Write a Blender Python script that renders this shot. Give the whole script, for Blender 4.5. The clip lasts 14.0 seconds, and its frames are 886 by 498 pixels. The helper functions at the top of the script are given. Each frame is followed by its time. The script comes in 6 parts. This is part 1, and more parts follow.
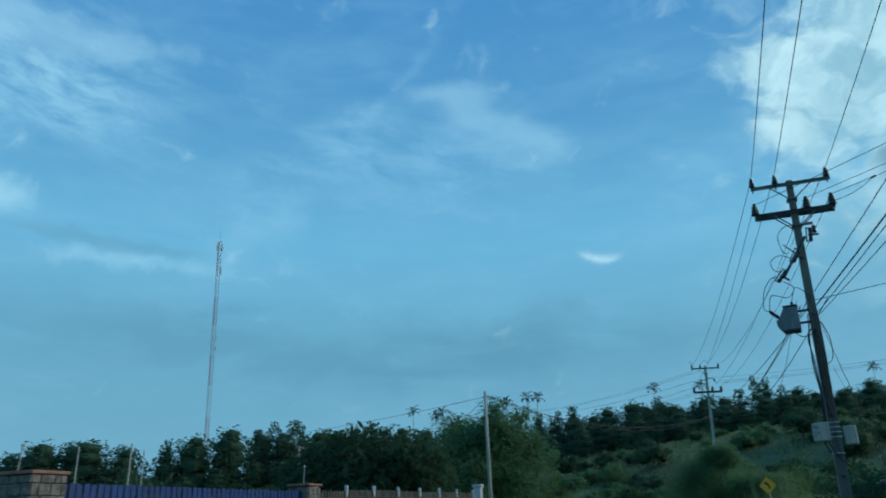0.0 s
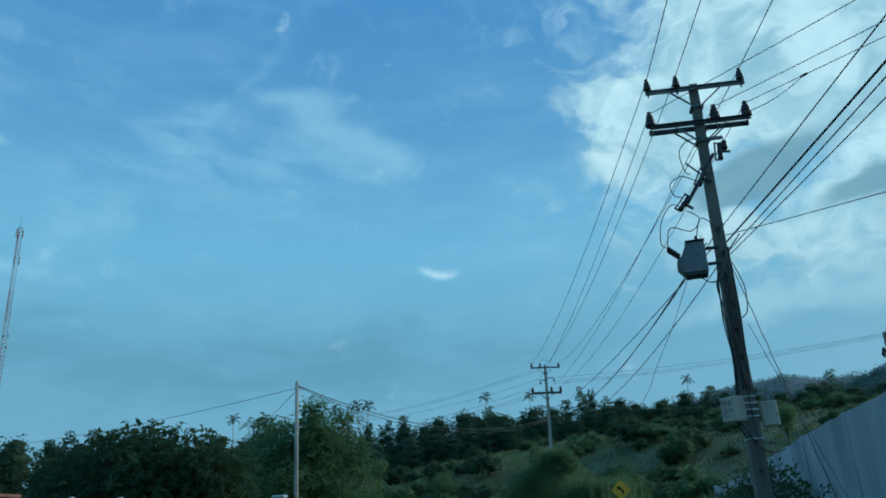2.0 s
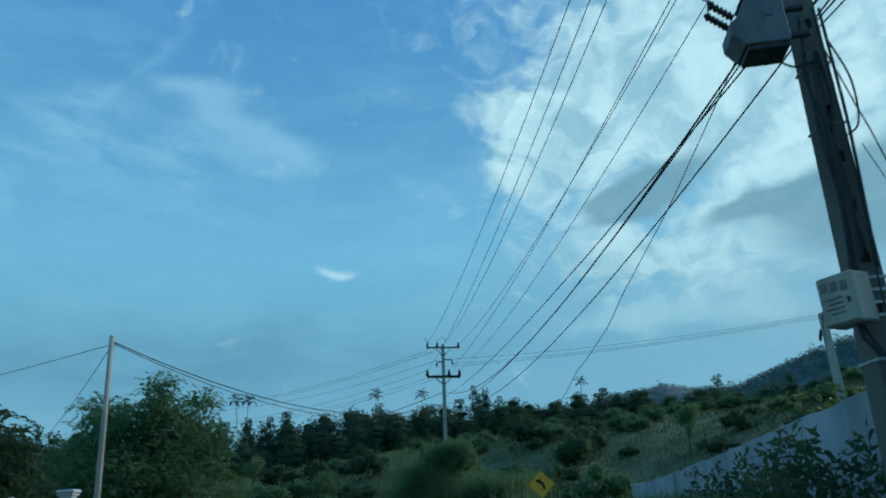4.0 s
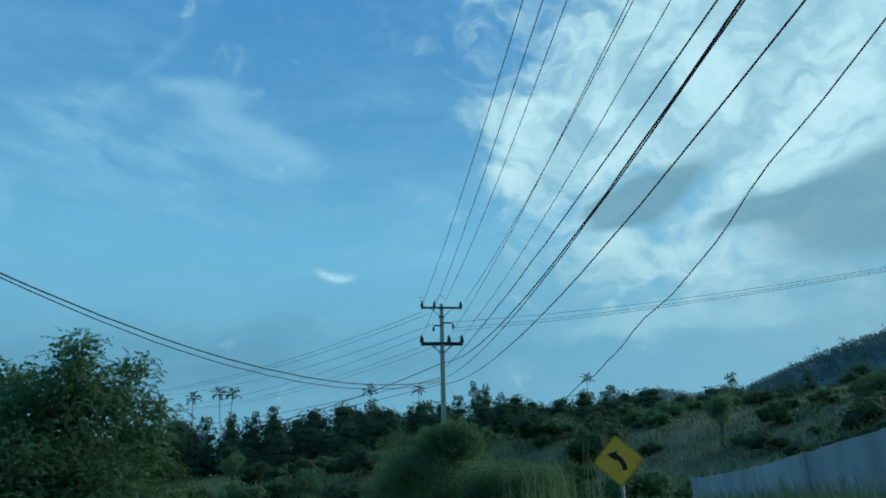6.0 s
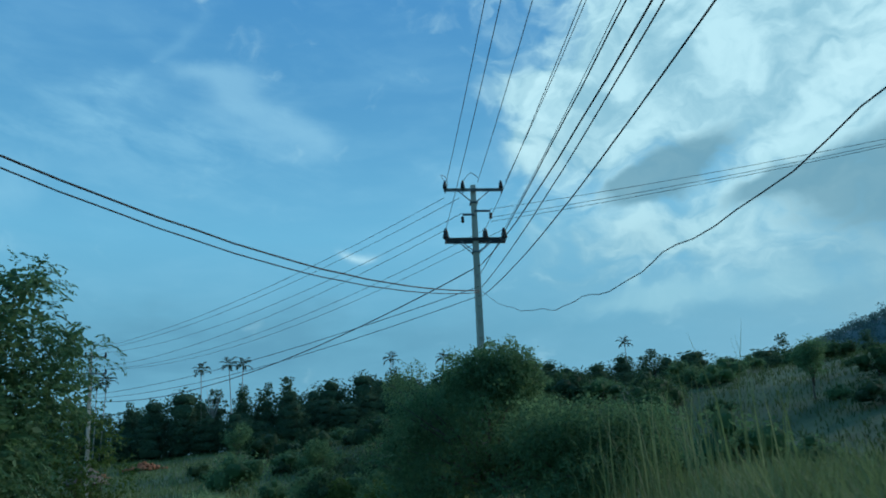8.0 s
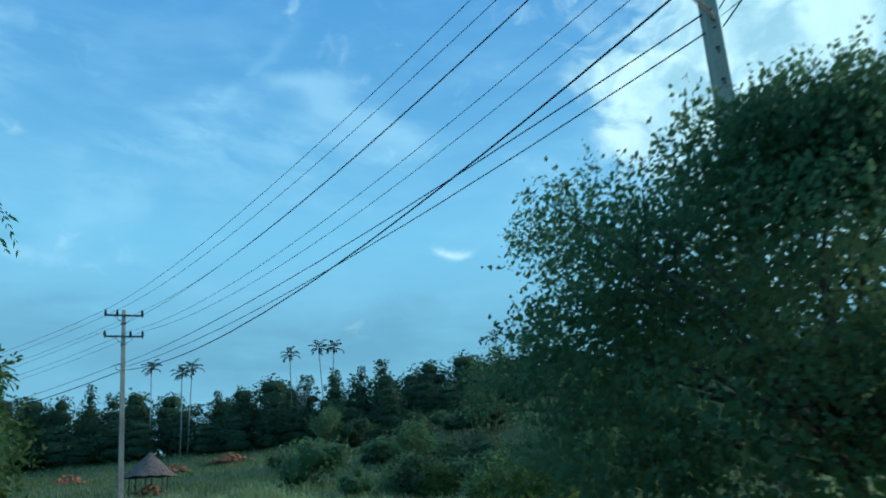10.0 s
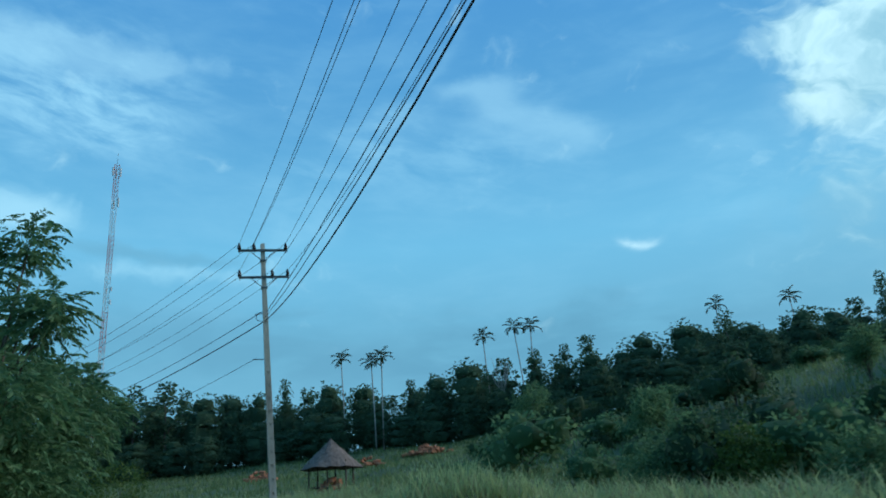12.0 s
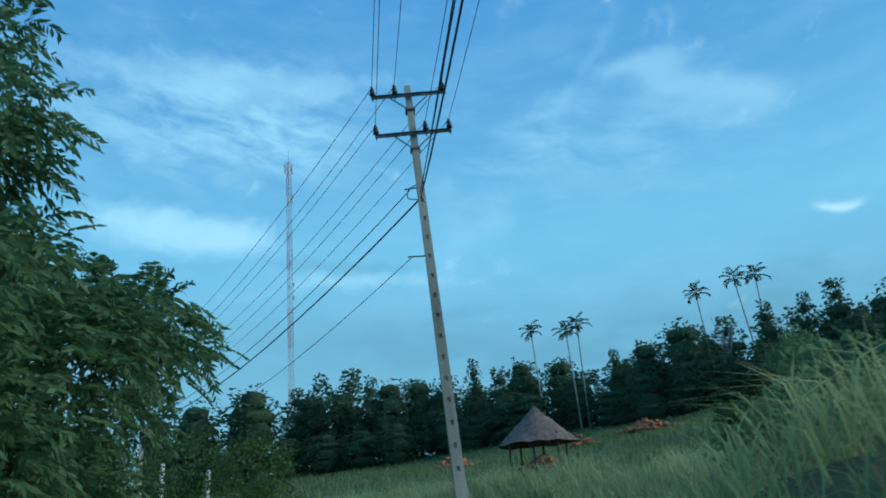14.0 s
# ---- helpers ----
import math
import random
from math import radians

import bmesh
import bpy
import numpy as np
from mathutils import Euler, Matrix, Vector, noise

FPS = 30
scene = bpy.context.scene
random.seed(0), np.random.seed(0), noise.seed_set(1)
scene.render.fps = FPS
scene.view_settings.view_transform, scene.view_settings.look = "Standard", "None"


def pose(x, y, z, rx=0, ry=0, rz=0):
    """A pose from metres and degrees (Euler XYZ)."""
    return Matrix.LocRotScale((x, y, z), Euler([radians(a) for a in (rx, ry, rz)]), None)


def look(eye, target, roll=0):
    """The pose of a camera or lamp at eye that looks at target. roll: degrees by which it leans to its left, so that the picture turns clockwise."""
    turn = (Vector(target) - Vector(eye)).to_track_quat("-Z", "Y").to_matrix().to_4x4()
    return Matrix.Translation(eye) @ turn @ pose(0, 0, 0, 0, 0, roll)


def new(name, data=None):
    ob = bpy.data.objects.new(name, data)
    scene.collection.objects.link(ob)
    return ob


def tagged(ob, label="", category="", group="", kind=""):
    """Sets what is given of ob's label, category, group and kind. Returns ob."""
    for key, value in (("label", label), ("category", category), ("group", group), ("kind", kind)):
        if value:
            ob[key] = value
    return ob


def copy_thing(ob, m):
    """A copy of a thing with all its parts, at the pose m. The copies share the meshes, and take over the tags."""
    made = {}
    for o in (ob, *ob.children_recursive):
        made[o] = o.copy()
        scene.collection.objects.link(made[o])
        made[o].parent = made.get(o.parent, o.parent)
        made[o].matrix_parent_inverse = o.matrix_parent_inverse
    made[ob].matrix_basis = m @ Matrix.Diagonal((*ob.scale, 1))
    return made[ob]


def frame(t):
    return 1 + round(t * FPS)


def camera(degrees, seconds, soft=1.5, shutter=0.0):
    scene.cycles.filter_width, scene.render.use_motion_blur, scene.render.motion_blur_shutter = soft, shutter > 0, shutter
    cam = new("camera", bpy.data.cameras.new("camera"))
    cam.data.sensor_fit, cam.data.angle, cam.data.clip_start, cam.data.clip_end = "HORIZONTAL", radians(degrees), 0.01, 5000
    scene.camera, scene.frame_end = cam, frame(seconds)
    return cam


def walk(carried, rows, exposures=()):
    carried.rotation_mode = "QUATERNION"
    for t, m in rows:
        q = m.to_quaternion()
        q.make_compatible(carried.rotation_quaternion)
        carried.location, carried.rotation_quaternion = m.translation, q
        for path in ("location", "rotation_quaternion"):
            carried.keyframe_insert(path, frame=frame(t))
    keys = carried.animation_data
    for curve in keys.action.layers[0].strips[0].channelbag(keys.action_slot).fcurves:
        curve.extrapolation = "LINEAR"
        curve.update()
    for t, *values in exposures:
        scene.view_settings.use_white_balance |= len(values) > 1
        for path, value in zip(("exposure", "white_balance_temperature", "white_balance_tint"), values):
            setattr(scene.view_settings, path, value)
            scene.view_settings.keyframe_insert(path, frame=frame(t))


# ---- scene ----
cam = camera(61.67, 14.0, soft=1.8, shutter=0.2)
PATH = [
    (0, pose(0.000, 0.000, 1.471, 109.84, 2.03, 20.61)),
    (0.5, pose(-0.325, 1.643, 1.447, 109.58, 2.66, 15.49)),
    (1, pose(-0.701, 3.130, 1.444, 109.72, 3.13, 12.75)),
    (1.5, pose(-0.961, 4.870, 1.458, 110.08, 3.44, 10.53)),
    (2, pose(-1.194, 6.952, 1.519, 110.22, 3.36, 8.08)),
    (2.5, pose(-1.348, 8.857, 1.547, 110.18, 3.28, 5.53)),
    (3, pose(-1.420, 10.952, 1.564, 110.11, 3.28, 3.12)),
    (3.5, pose(-1.499, 12.834, 1.545, 109.91, 3.36, 1.10)),
    (4, pose(-1.507, 14.983, 1.522, 109.96, 3.42, -0.17)),
    (4.5, pose(-1.463, 17.218, 1.519, 109.91, 4.02, -0.96)),
    (5, pose(-1.435, 19.586, 1.514, 109.99, 3.94, -1.17)),
    (5.5, pose(-1.435, 22.129, 1.511, 110.13, 3.42, -0.90)),
    (6, pose(-1.471, 24.847, 1.508, 110.22, 2.91, -0.41)),
    (6.5, pose(-1.538, 27.694, 1.501, 110.20, 2.78, 0.00)),
    (7, pose(-1.612, 30.614, 1.486, 109.90, 2.74, 0.48)),
    (7.5, pose(-1.648, 33.638, 1.478, 109.20, 3.03, 1.08)),
    (8, pose(-1.794, 36.916, 1.487, 108.71, 3.66, 1.63)),
    (8.5, pose(-2.075, 40.384, 1.504, 108.50, 4.30, 2.52)),
    (9, pose(-2.478, 43.900, 1.520, 108.57, 4.52, 4.16)),
    (9.5, pose(-2.962, 47.338, 1.526, 108.85, 4.10, 6.67)),
    (10, pose(-3.700, 50.738, 1.517, 108.80, 3.91, 9.42)),
    (10.5, pose(-4.661, 54.180, 1.482, 108.65, 3.83, 13.21)),
    (11, pose(-5.890, 57.532, 1.443, 108.89, 3.62, 16.89)),
    (11.5, pose(-7.237, 60.756, 1.427, 109.09, 3.75, 20.62)),
    (12, pose(-8.735, 63.748, 1.446, 109.77, 4.14, 24.39)),
    (12.5, pose(-10.452, 66.747, 1.479, 109.61, 4.72, 27.90)),
    (13, pose(-12.244, 69.432, 1.507, 109.80, 5.07, 31.61)),
    (13.5, pose(-14.221, 72.038, 1.546, 109.71, 5.13, 35.19)),
    (14, pose(-16.212, 74.372, 1.548, 110.33, 4.78, 38.99)),
]
walk(cam, PATH, [(0.0, 0.03, 6000, 7), (3.0, 0.03, 6080, 7), (7.0, 0.03, 6110, 6), (9.5, 0.26, 6060, 7), (10.5, 0.45, 6060, 7), (11.0, 0.28, 6020, 7), (12.0, 0.24, 6000, 7), (13.0, 0.25, 5980, 7), (14.0, 0.32, 5980, 7)])

# ---- sky, clouds and sun ----
world = bpy.data.worlds.new("dusk_sky")
scene.world = world
world.use_nodes = True
WT = world.node_tree
WT.nodes.clear()


class Ex:
    """A value of the sky's node tree, with arithmetic."""

    def __init__(self, s):
        self.s = s

    @staticmethod
    def op(kind, *args):
        n = WT.nodes.new("ShaderNodeMath")
        n.operation = kind
        for k, a in enumerate(args):
            if isinstance(a, Ex):
                WT.links.new(a.s, n.inputs[k])
            else:
                n.inputs[k].default_value = a
        return Ex(n.outputs[0])

    def __add__(self, o): return Ex.op("ADD", self, o)
    def __radd__(self, o): return Ex.op("ADD", self, o)
    def __sub__(self, o): return Ex.op("SUBTRACT", self, o)
    def __rsub__(self, o): return Ex.op("SUBTRACT", o, self)
    def __mul__(self, o): return Ex.op("MULTIPLY", self, o)
    def __rmul__(self, o): return Ex.op("MULTIPLY", self, o)


def smooth(v, a, b):
    n = WT.nodes.new("ShaderNodeMapRange")
    n.interpolation_type = "SMOOTHSTEP"
    WT.links.new(v.s, n.inputs[0])
    n.inputs[1].default_value, n.inputs[2].default_value = a, b
    return Ex(n.outputs[0])


def vec(x, y, z):
    n = WT.nodes.new("ShaderNodeCombineXYZ")
    for k, a in enumerate((x, y, z)):
        if isinstance(a, Ex):
            WT.links.new(a.s, n.inputs[k])
        else:
            n.inputs[k].default_value = a
    return n.outputs[0]


def fbm(v, scale, detail=6.0, rough=0.55, warp=0.0):
    n = WT.nodes.new("ShaderNodeTexNoise")
    WT.links.new(v, n.inputs["Vector"])
    n.inputs["Scale"].default_value, n.inputs["Detail"].default_value = scale, detail
    n.inputs["Roughness"].default_value, n.inputs["Distortion"].default_value = rough, warp
    return Ex(n.outputs[0])


def blend(f, a, b):
    n = WT.nodes.new("ShaderNodeMix")
    n.data_type = "RGBA"
    if isinstance(f, Ex):
        WT.links.new(f.s, n.inputs[0])
    else:
        n.inputs[0].default_value = f
    for k, c in ((6, a), (7, b)):
        if isinstance(c, tuple):
            n.inputs[k].default_value = (*c, 1)
        else:
            WT.links.new(c, n.inputs[k])
    return n.outputs[2]


coords = WT.nodes.new("ShaderNodeTexCoord")
split = WT.nodes.new("ShaderNodeSeparateXYZ")
WT.links.new(coords.outputs["Generated"], split.inputs[0])
DX, DY, DZ = (Ex(split.outputs[k]) for k in range(3))
EL = Ex.op("ARCSINE", DZ) * 57.3                    # degrees above the horizon
AZ = Ex.op("ARCTAN2", DX * -1.0, DY) * 57.3         # degrees to the left of +y
FLAT = vec(AZ * 0.55, EL, 0.0)
WARP = fbm(FLAT, 0.16, 4.0, 0.5) - 0.5
WARP2 = fbm(vec(AZ + 40.0, EL * 1.4, 3.0), 0.2, 4.0, 0.5) - 0.5
WA, WE = AZ + WARP * 9.0, EL + WARP2 * 6.0


def puff(a, e, sa, se, tilt=0.0, x=None, y=None):
    """A soft patch round azimuth a and elevation e; tilt in degrees."""
    c, s = math.cos(radians(tilt)), math.sin(radians(tilt))
    u, v = (WA if x is None else x) - a, (WE if y is None else y) - e
    p = (u * c + v * s) * (1 / sa)
    q = (v * c - u * s) * (1 / se)
    return Ex.op("EXPONENT", (p * p + q * q) * -1.0)


def ramp(v, stops):
    n = WT.nodes.new("ShaderNodeValToRGB")
    WT.links.new(v.s, n.inputs[0])
    while len(n.color_ramp.elements) < len(stops):
        n.color_ramp.elements.new(0.5)
    for el, (p, c) in zip(n.color_ramp.elements, stops):
        el.position, el.color = p, (*c, 1)
    return n.outputs[0]


nishita = WT.nodes.new("ShaderNodeTexSky")
nishita.sky_type, nishita.sun_disc = "NISHITA", False
SUN_EL, SUN_AZ = 24.0, -62.0
nishita.sun_elevation, nishita.sun_rotation = radians(SUN_EL), radians(-SUN_AZ)
nishita.dust_density, nishita.ozone_density = 1.5, 2.0
dim = WT.nodes.new("ShaderNodeVectorMath")
dim.operation = "SCALE"
WT.links.new(nishita.outputs[0], dim.inputs[0])
dim.inputs["Scale"].default_value = 0.07
haze = ramp(EL * (1 / 60.0), [(0.0, (0.17, 0.40, 0.53)), (0.2, (0.16, 0.42, 0.57)), (0.33, (0.17, 0.48, 0.69)),
                              (0.5, (0.105, 0.345, 0.60)), (0.7, (0.07, 0.27, 0.57)), (1.0, (0.07, 0.27, 0.56))])
sky = blend(0.12, haze, dim.outputs[0])

fine = fbm(vec(WA * 0.6, WE, 7.0), 0.33, 8.0, 0.56, 0.2)
fibre = fbm(vec(AZ * 0.30 + EL * 0.22, EL * 0.95 - AZ * 0.22, 5.0), 0.55, 8.0, 0.60, 0.35)
streak = fbm(vec(AZ * 0.22 + EL * 0.12, EL * 0.9, 1.0), 0.5, 6.0, 0.5, 0.3)
billow = fbm(vec(WA * 0.7, WE * 1.1, 15.0), 0.26, 8.0, 0.48, 0.05)
curl = fbm(vec(WA * 0.8, WE * 1.2, 22.0), 0.55, 8.0, 0.52, 0.08)
MA, ME = AZ + WARP * 4.5, EL + WARP2 * 2.6          # gently stirred bearings


def stroke(a, e, sa, se, tilt=0.0):
    return puff(a, e, sa, se, tilt, MA, ME)


def shaped(m, grain, amount, a, b):
    """A cloud with torn edges: the patches m eaten into by the grain."""
    return smooth(m + (grain - 0.5) * amount, a, b)


def over(base, cover_, colour):
    return blend(Ex.op("MINIMUM", cover_, 1.0), base, colour)


# thin veil everywhere, and a soft one at the upper left
veil = smooth(streak, 0.40, 0.80) * 0.16 + smooth(fibre, 0.45, 0.8) * 0.10
soft = (puff(58, 30.2, 11, 3.6) * 1.7 + puff(49.5, 29.0, 5.0, 3.0) * 1.2 + puff(22, 26.0, 9, 2.4, 8) * 0.8 + puff(27.5, 28.6, 2.6, 1.4) * 0.5
        + puff(34.0, 25.6, 5.0, 2.0, -30) * 0.5 + puff(0.5, 24.6, 3.0, 1.2) * 0.6 + puff(-1.5, 20.5, 3.5, 2.2) * 0.5) * smooth(fibre, 0.30, 0.66)
trail = stroke(22.5, 33.2, 9.5, 0.55, -44) * 0.2 + puff(33.0, 22.8, 9.0, 1.5, -36) * 0.38
sky = over(sky, (veil + soft * 0.48 + trail * smooth(fine, 0.2, 0.65)) * 0.9, (0.31, 0.60, 0.77))
# torn cirrus: a long bank at the upper left, a fan in the middle
bank_left = shaped(stroke(60, 33.0, 9, 1.7, 3) + stroke(52, 33.0, 4.5, 1.5) + stroke(43.5, 33.0, 5.5, 0.8, -2) * 0.9 + stroke(48.0, 32.3, 2.0, 1.0) * 0.7, fine * 0.6 + curl * 0.4, 2.2, 0.15, 1.25)
fan = shaped(stroke(20.3, 31.6, 3.6, 0.75, -5) * 0.9 + stroke(16.8, 31.0, 2.0, 1.5) + stroke(15.8, 28.8, 4.4, 2.1, 16) * 0.95 + stroke(11.0, 27.2, 3.0, 1.3, 15) + stroke(13.5, 25.7, 3.2, 0.8, 5) * 0.6
             + stroke(27.6, 29.0, 1.3, 0.6) * 0.45, fibre * 0.5 + fine * 0.5, 1.3, 0.15, 1.45)
sky = over(sky, bank_left * 0.42 + fan * 0.44, (0.36, 0.64, 0.79))

# grey-blue banks low over the trees and at the lower left
bank = (puff(14, 11.8, 20, 2.2, -1) * 1.1 + puff(42, 13.0, 14, 2.4, 2) * 0.8 + puff(20, 9.6, 14, 1.8, 2) * 0.5 + puff(35, 14.8, 5, 1.0, -3) * 0.5) * smooth(streak, 0.22, 0.6)
sky = over(sky, bank * 0.78, (0.125, 0.32, 0.45))
# bright low cloud at the left with a grey shelf in front
low_left = shaped(stroke(60.0, 22.2, 6.5, 1.7, 3) * 1.15 + stroke(54.0, 21.6, 3.2, 1.4) * 0.9 + stroke(43.0, 18.0, 8.0, 0.8, 1) * 0.75, fine * 0.5 + curl * 0.5, 1.7, 0.2, 1.25)
sky = over(sky, low_left * 0.6, (0.44, 0.74, 0.86))
shelf = shaped(stroke(48.5, 19.5, 4.0, 0.75, 3) + stroke(42.0, 18.9, 4.0, 0.6, -2) * 0.8 + stroke(58.0, 19.6, 5.0, 0.9, 2) * 0.7, fine, 1.2, 0.25, 1.1)
sky = over(sky, shelf * 0.6, (0.145, 0.36, 0.50))
wisp = (puff(7.7, 18.75, 0.65, 0.30, 20, MA, ME) + puff(6.7, 18.6, 0.85, 0.32, -6, MA, ME)) * smooth(curl, 0.15, 0.5)
sky = over(sky, wisp * 0.62, (0.55, 0.80, 0.88))

# the bright broken cloud towards the sun; the last, widest patch is unseen overhead, added to brighten the ground
mass = (puff(-19, 29.5, 9, 5.5) + stroke(-8.2, 30.0, 4.2, 1.5, 6) * 0.75 + stroke(-7.6, 25.6, 2.3, 2.0) * 1.35 + puff(-13, 25.5, 5, 3.0) * 0.6 + puff(-34, 26, 13, 8)
        + puff(-30, 38, 20, 9) + puff(-19, 17.5, 10, 4.0) * 0.9 + puff(-8, 20.5, 4, 1.6) * 0.4 + puff(-60, 26, 22, 16) + puff(-70, 55, 60, 14) * 0.8)
cover = shaped(mass, billow * 0.6 + curl * 0.4, 2.1, 0.18, 1.05)
light = smooth(billow * 0.65 + curl * 0.45 + (fine - 0.5) * 0.3, 0.38, 0.72)
white = blend(light, (0.29, 0.53, 0.63), (0.56, 0.82, 0.87))
sky = over(sky, cover * 0.93, white)
core = stroke(-7.6, 25.7, 2.2, 1.9) + stroke(-9.0, 30.2, 3.2, 1.0, 8) * 0.5 + stroke(-33, 27.5, 5, 3.0) * 0.6
sky = over(sky, core * smooth(curl, 0.25, 0.6) * 0.5, (0.66, 0.90, 0.93))
# grey bellies, with pale gaps between
belly = shaped(stroke(-19.3, 22.9, 5.2, 1.7, -16) * 1.25 + stroke(-26.0, 20.1, 4.4, 1.0, -8) * 1.15 + stroke(-34.0, 17.8, 8.0, 3.0) * 1.2 + stroke(-15.0, 22.0, 2.6, 0.9) * 0.7 + stroke(-40, 22, 8, 1.6, -8)
               + stroke(-16.0, 20.8, 3.0, 0.6, -4) * 0.7, billow * 0.4 + curl * 0.6, 1.5, 0.28, 0.95)
sky = over(sky, belly * 0.86, (0.160, 0.335, 0.425))
gap = shaped(stroke(-25.0, 21.6, 4.5, 0.35, -8) * 0.9 + stroke(-20.0, 18.0, 4.5, 0.9, -6) + stroke(-29.0, 22.6, 3.0, 0.5, -20) * 0.7, curl, 1.3, 0.35, 1.1)
sky = over(sky, gap * 0.5, (0.46, 0.72, 0.78))
haze_low = (puff(-32, 13.0, 12, 3.6) * 0.9 + puff(-12, 17.0, 9, 3.0) * 0.6) * smooth(billow, 0.25, 0.6)
sky = over(sky, haze_low * 0.6, (0.255, 0.46, 0.54))
bright_low = shaped(stroke(-16, 13.4, 9, 1.3, -4) + stroke(-13.8, 14.5, 0.6, 0.4) * 0.9 + stroke(-26, 12.6, 8, 1.2) * 0.7, billow, 1.4, 0.2, 1.2)
sky = over(sky, bright_low * 0.5, (0.40, 0.67, 0.74))

back = WT.nodes.new("ShaderNodeBackground")
WT.links.new(sky, back.inputs[0])
back.inputs[1].default_value = 1.0
WT.links.new(back.outputs[0], WT.nodes.new("ShaderNodeOutputWorld").inputs[0])

sun = new("sun", bpy.data.lights.new("sun", "SUN"))
sun.data.energy, sun.data.angle, sun.data.color = 1.5, radians(18), (1.0, 0.95, 0.86)
se, sz = radians(SUN_EL), radians(SUN_AZ)
sun.matrix_world = look((0, 0, 60), (60 * 0 + math.sin(sz) * math.cos(se), -math.cos(sz) * math.cos(se), 60 - math.sin(se)))

# ---- materials ----


def material(name, rough=0.8, metal=0.0):
    m = bpy.data.materials.new(name)
    m.use_nodes = True
    b = m.node_tree.nodes["Principled BSDF"]
    b.inputs["Roughness"].default_value, b.inputs["Metallic"].default_value = rough, metal
    return m, m.node_tree, b


def surface(name, a, b, scale=3.0, rough=0.8, metal=0.0, bump=0.3, fine_scale=40.0, streaks=0.0):
    """Two colours mixed by large stains and fine grain, with fine relief; streaks stretches the stains upright."""
    m, t, p = material(name, rough, metal)
    tc = t.nodes.new("ShaderNodeTexCoord")
    mp = t.nodes.new("ShaderNodeMapping")
    t.links.new(tc.outputs["Object"], mp.inputs[0])
    if streaks:
        mp.inputs["Scale"].default_value = (1, 1, 1 / streaks)
    n1, n2 = t.nodes.new("ShaderNodeTexNoise"), t.nodes.new("ShaderNodeTexNoise")
    n1.inputs["Scale"].default_value, n1.inputs["Detail"].default_value = scale, 6
    n2.inputs["Scale"].default_value, n2.inputs["Detail"].default_value = fine_scale, 4
    t.links.new(mp.outputs[0], n1.inputs["Vector"])
    t.links.new(tc.outputs["Object"], n2.inputs["Vector"])
    add = t.nodes.new("ShaderNodeMath")
    add.operation = "MULTIPLY_ADD"
    add.inputs[1].default_value = 0.35
    t.links.new(n2.outputs[0], add.inputs[0])
    t.links.new(n1.outputs[0], add.inputs[2])
    r = t.nodes.new("ShaderNodeValToRGB")
    r.color_ramp.elements[0].position, r.color_ramp.elements[0].color = 0.48, (*a, 1)
    r.color_ramp.elements[1].position, r.color_ramp.elements[1].color = 0.86, (*b, 1)
    t.links.new(add.outputs[0], r.inputs[0])
    t.links.new(r.outputs[0], p.inputs["Base Color"])
    bp = t.nodes.new("ShaderNodeBump")
    bp.inputs["Strength"].default_value, bp.inputs["Distance"].default_value = bump, 0.02
    t.links.new(n2.outputs[0], bp.inputs["Height"])
    t.links.new(bp.outputs[0], p.inputs["Normal"])
    return m


def foliage(name, dark, mid, pale, gloss=0.55, through_light=0.25):
    """Leaves: each its own shade, glossy above, letting some light through."""
    m, t, p = material(name, gloss)
    p.inputs["Specular IOR Level"].default_value = 0.28
    g = t.nodes.new("ShaderNodeNewGeometry")
    r = t.nodes.new("ShaderNodeValToRGB")
    r.color_ramp.elements[0].color, r.color_ramp.elements[1].color = (*dark, 1), (*pale, 1)
    r.color_ramp.elements[1].position = 1.0
    e = r.color_ramp.elements.new(0.6)
    e.color = (*mid, 1)
    tc, n = t.nodes.new("ShaderNodeTexCoord"), t.nodes.new("ShaderNodeTexNoise")
    n.inputs["Scale"].default_value = 0.7
    t.links.new(tc.outputs["Object"], n.inputs["Vector"])
    mx = t.nodes.new("ShaderNodeMath")
    mx.operation = "MULTIPLY_ADD"
    mx.inputs[1].default_value, = (0.5,)
    ad = t.nodes.new("ShaderNodeMath")
    ad.operation = "MULTIPLY_ADD"
    ad.inputs[1].default_value, ad.inputs[2].default_value = 1.1, -0.3
    t.links.new(n.outputs[0], ad.inputs[0])
    t.links.new(g.outputs["Random Per Island"], mx.inputs[0])
    t.links.new(ad.outputs[0], mx.inputs[2])
    t.links.new(mx.outputs[0], r.inputs[0])
    t.links.new(r.outputs[0], p.inputs["Base Color"])
    tr = t.nodes.new("ShaderNodeBsdfTranslucent")
    t.links.new(r.outputs[0], tr.inputs[0])
    mix = t.nodes.new("ShaderNodeMixShader")
    mix.inputs[0].default_value = through_light
    t.links.new(p.outputs[0], mix.inputs[1])
    t.links.new(tr.outputs[0], mix.inputs[2])
    t.links.new(mix.outputs[0], t.nodes["Material Output"].inputs[0])
    return m


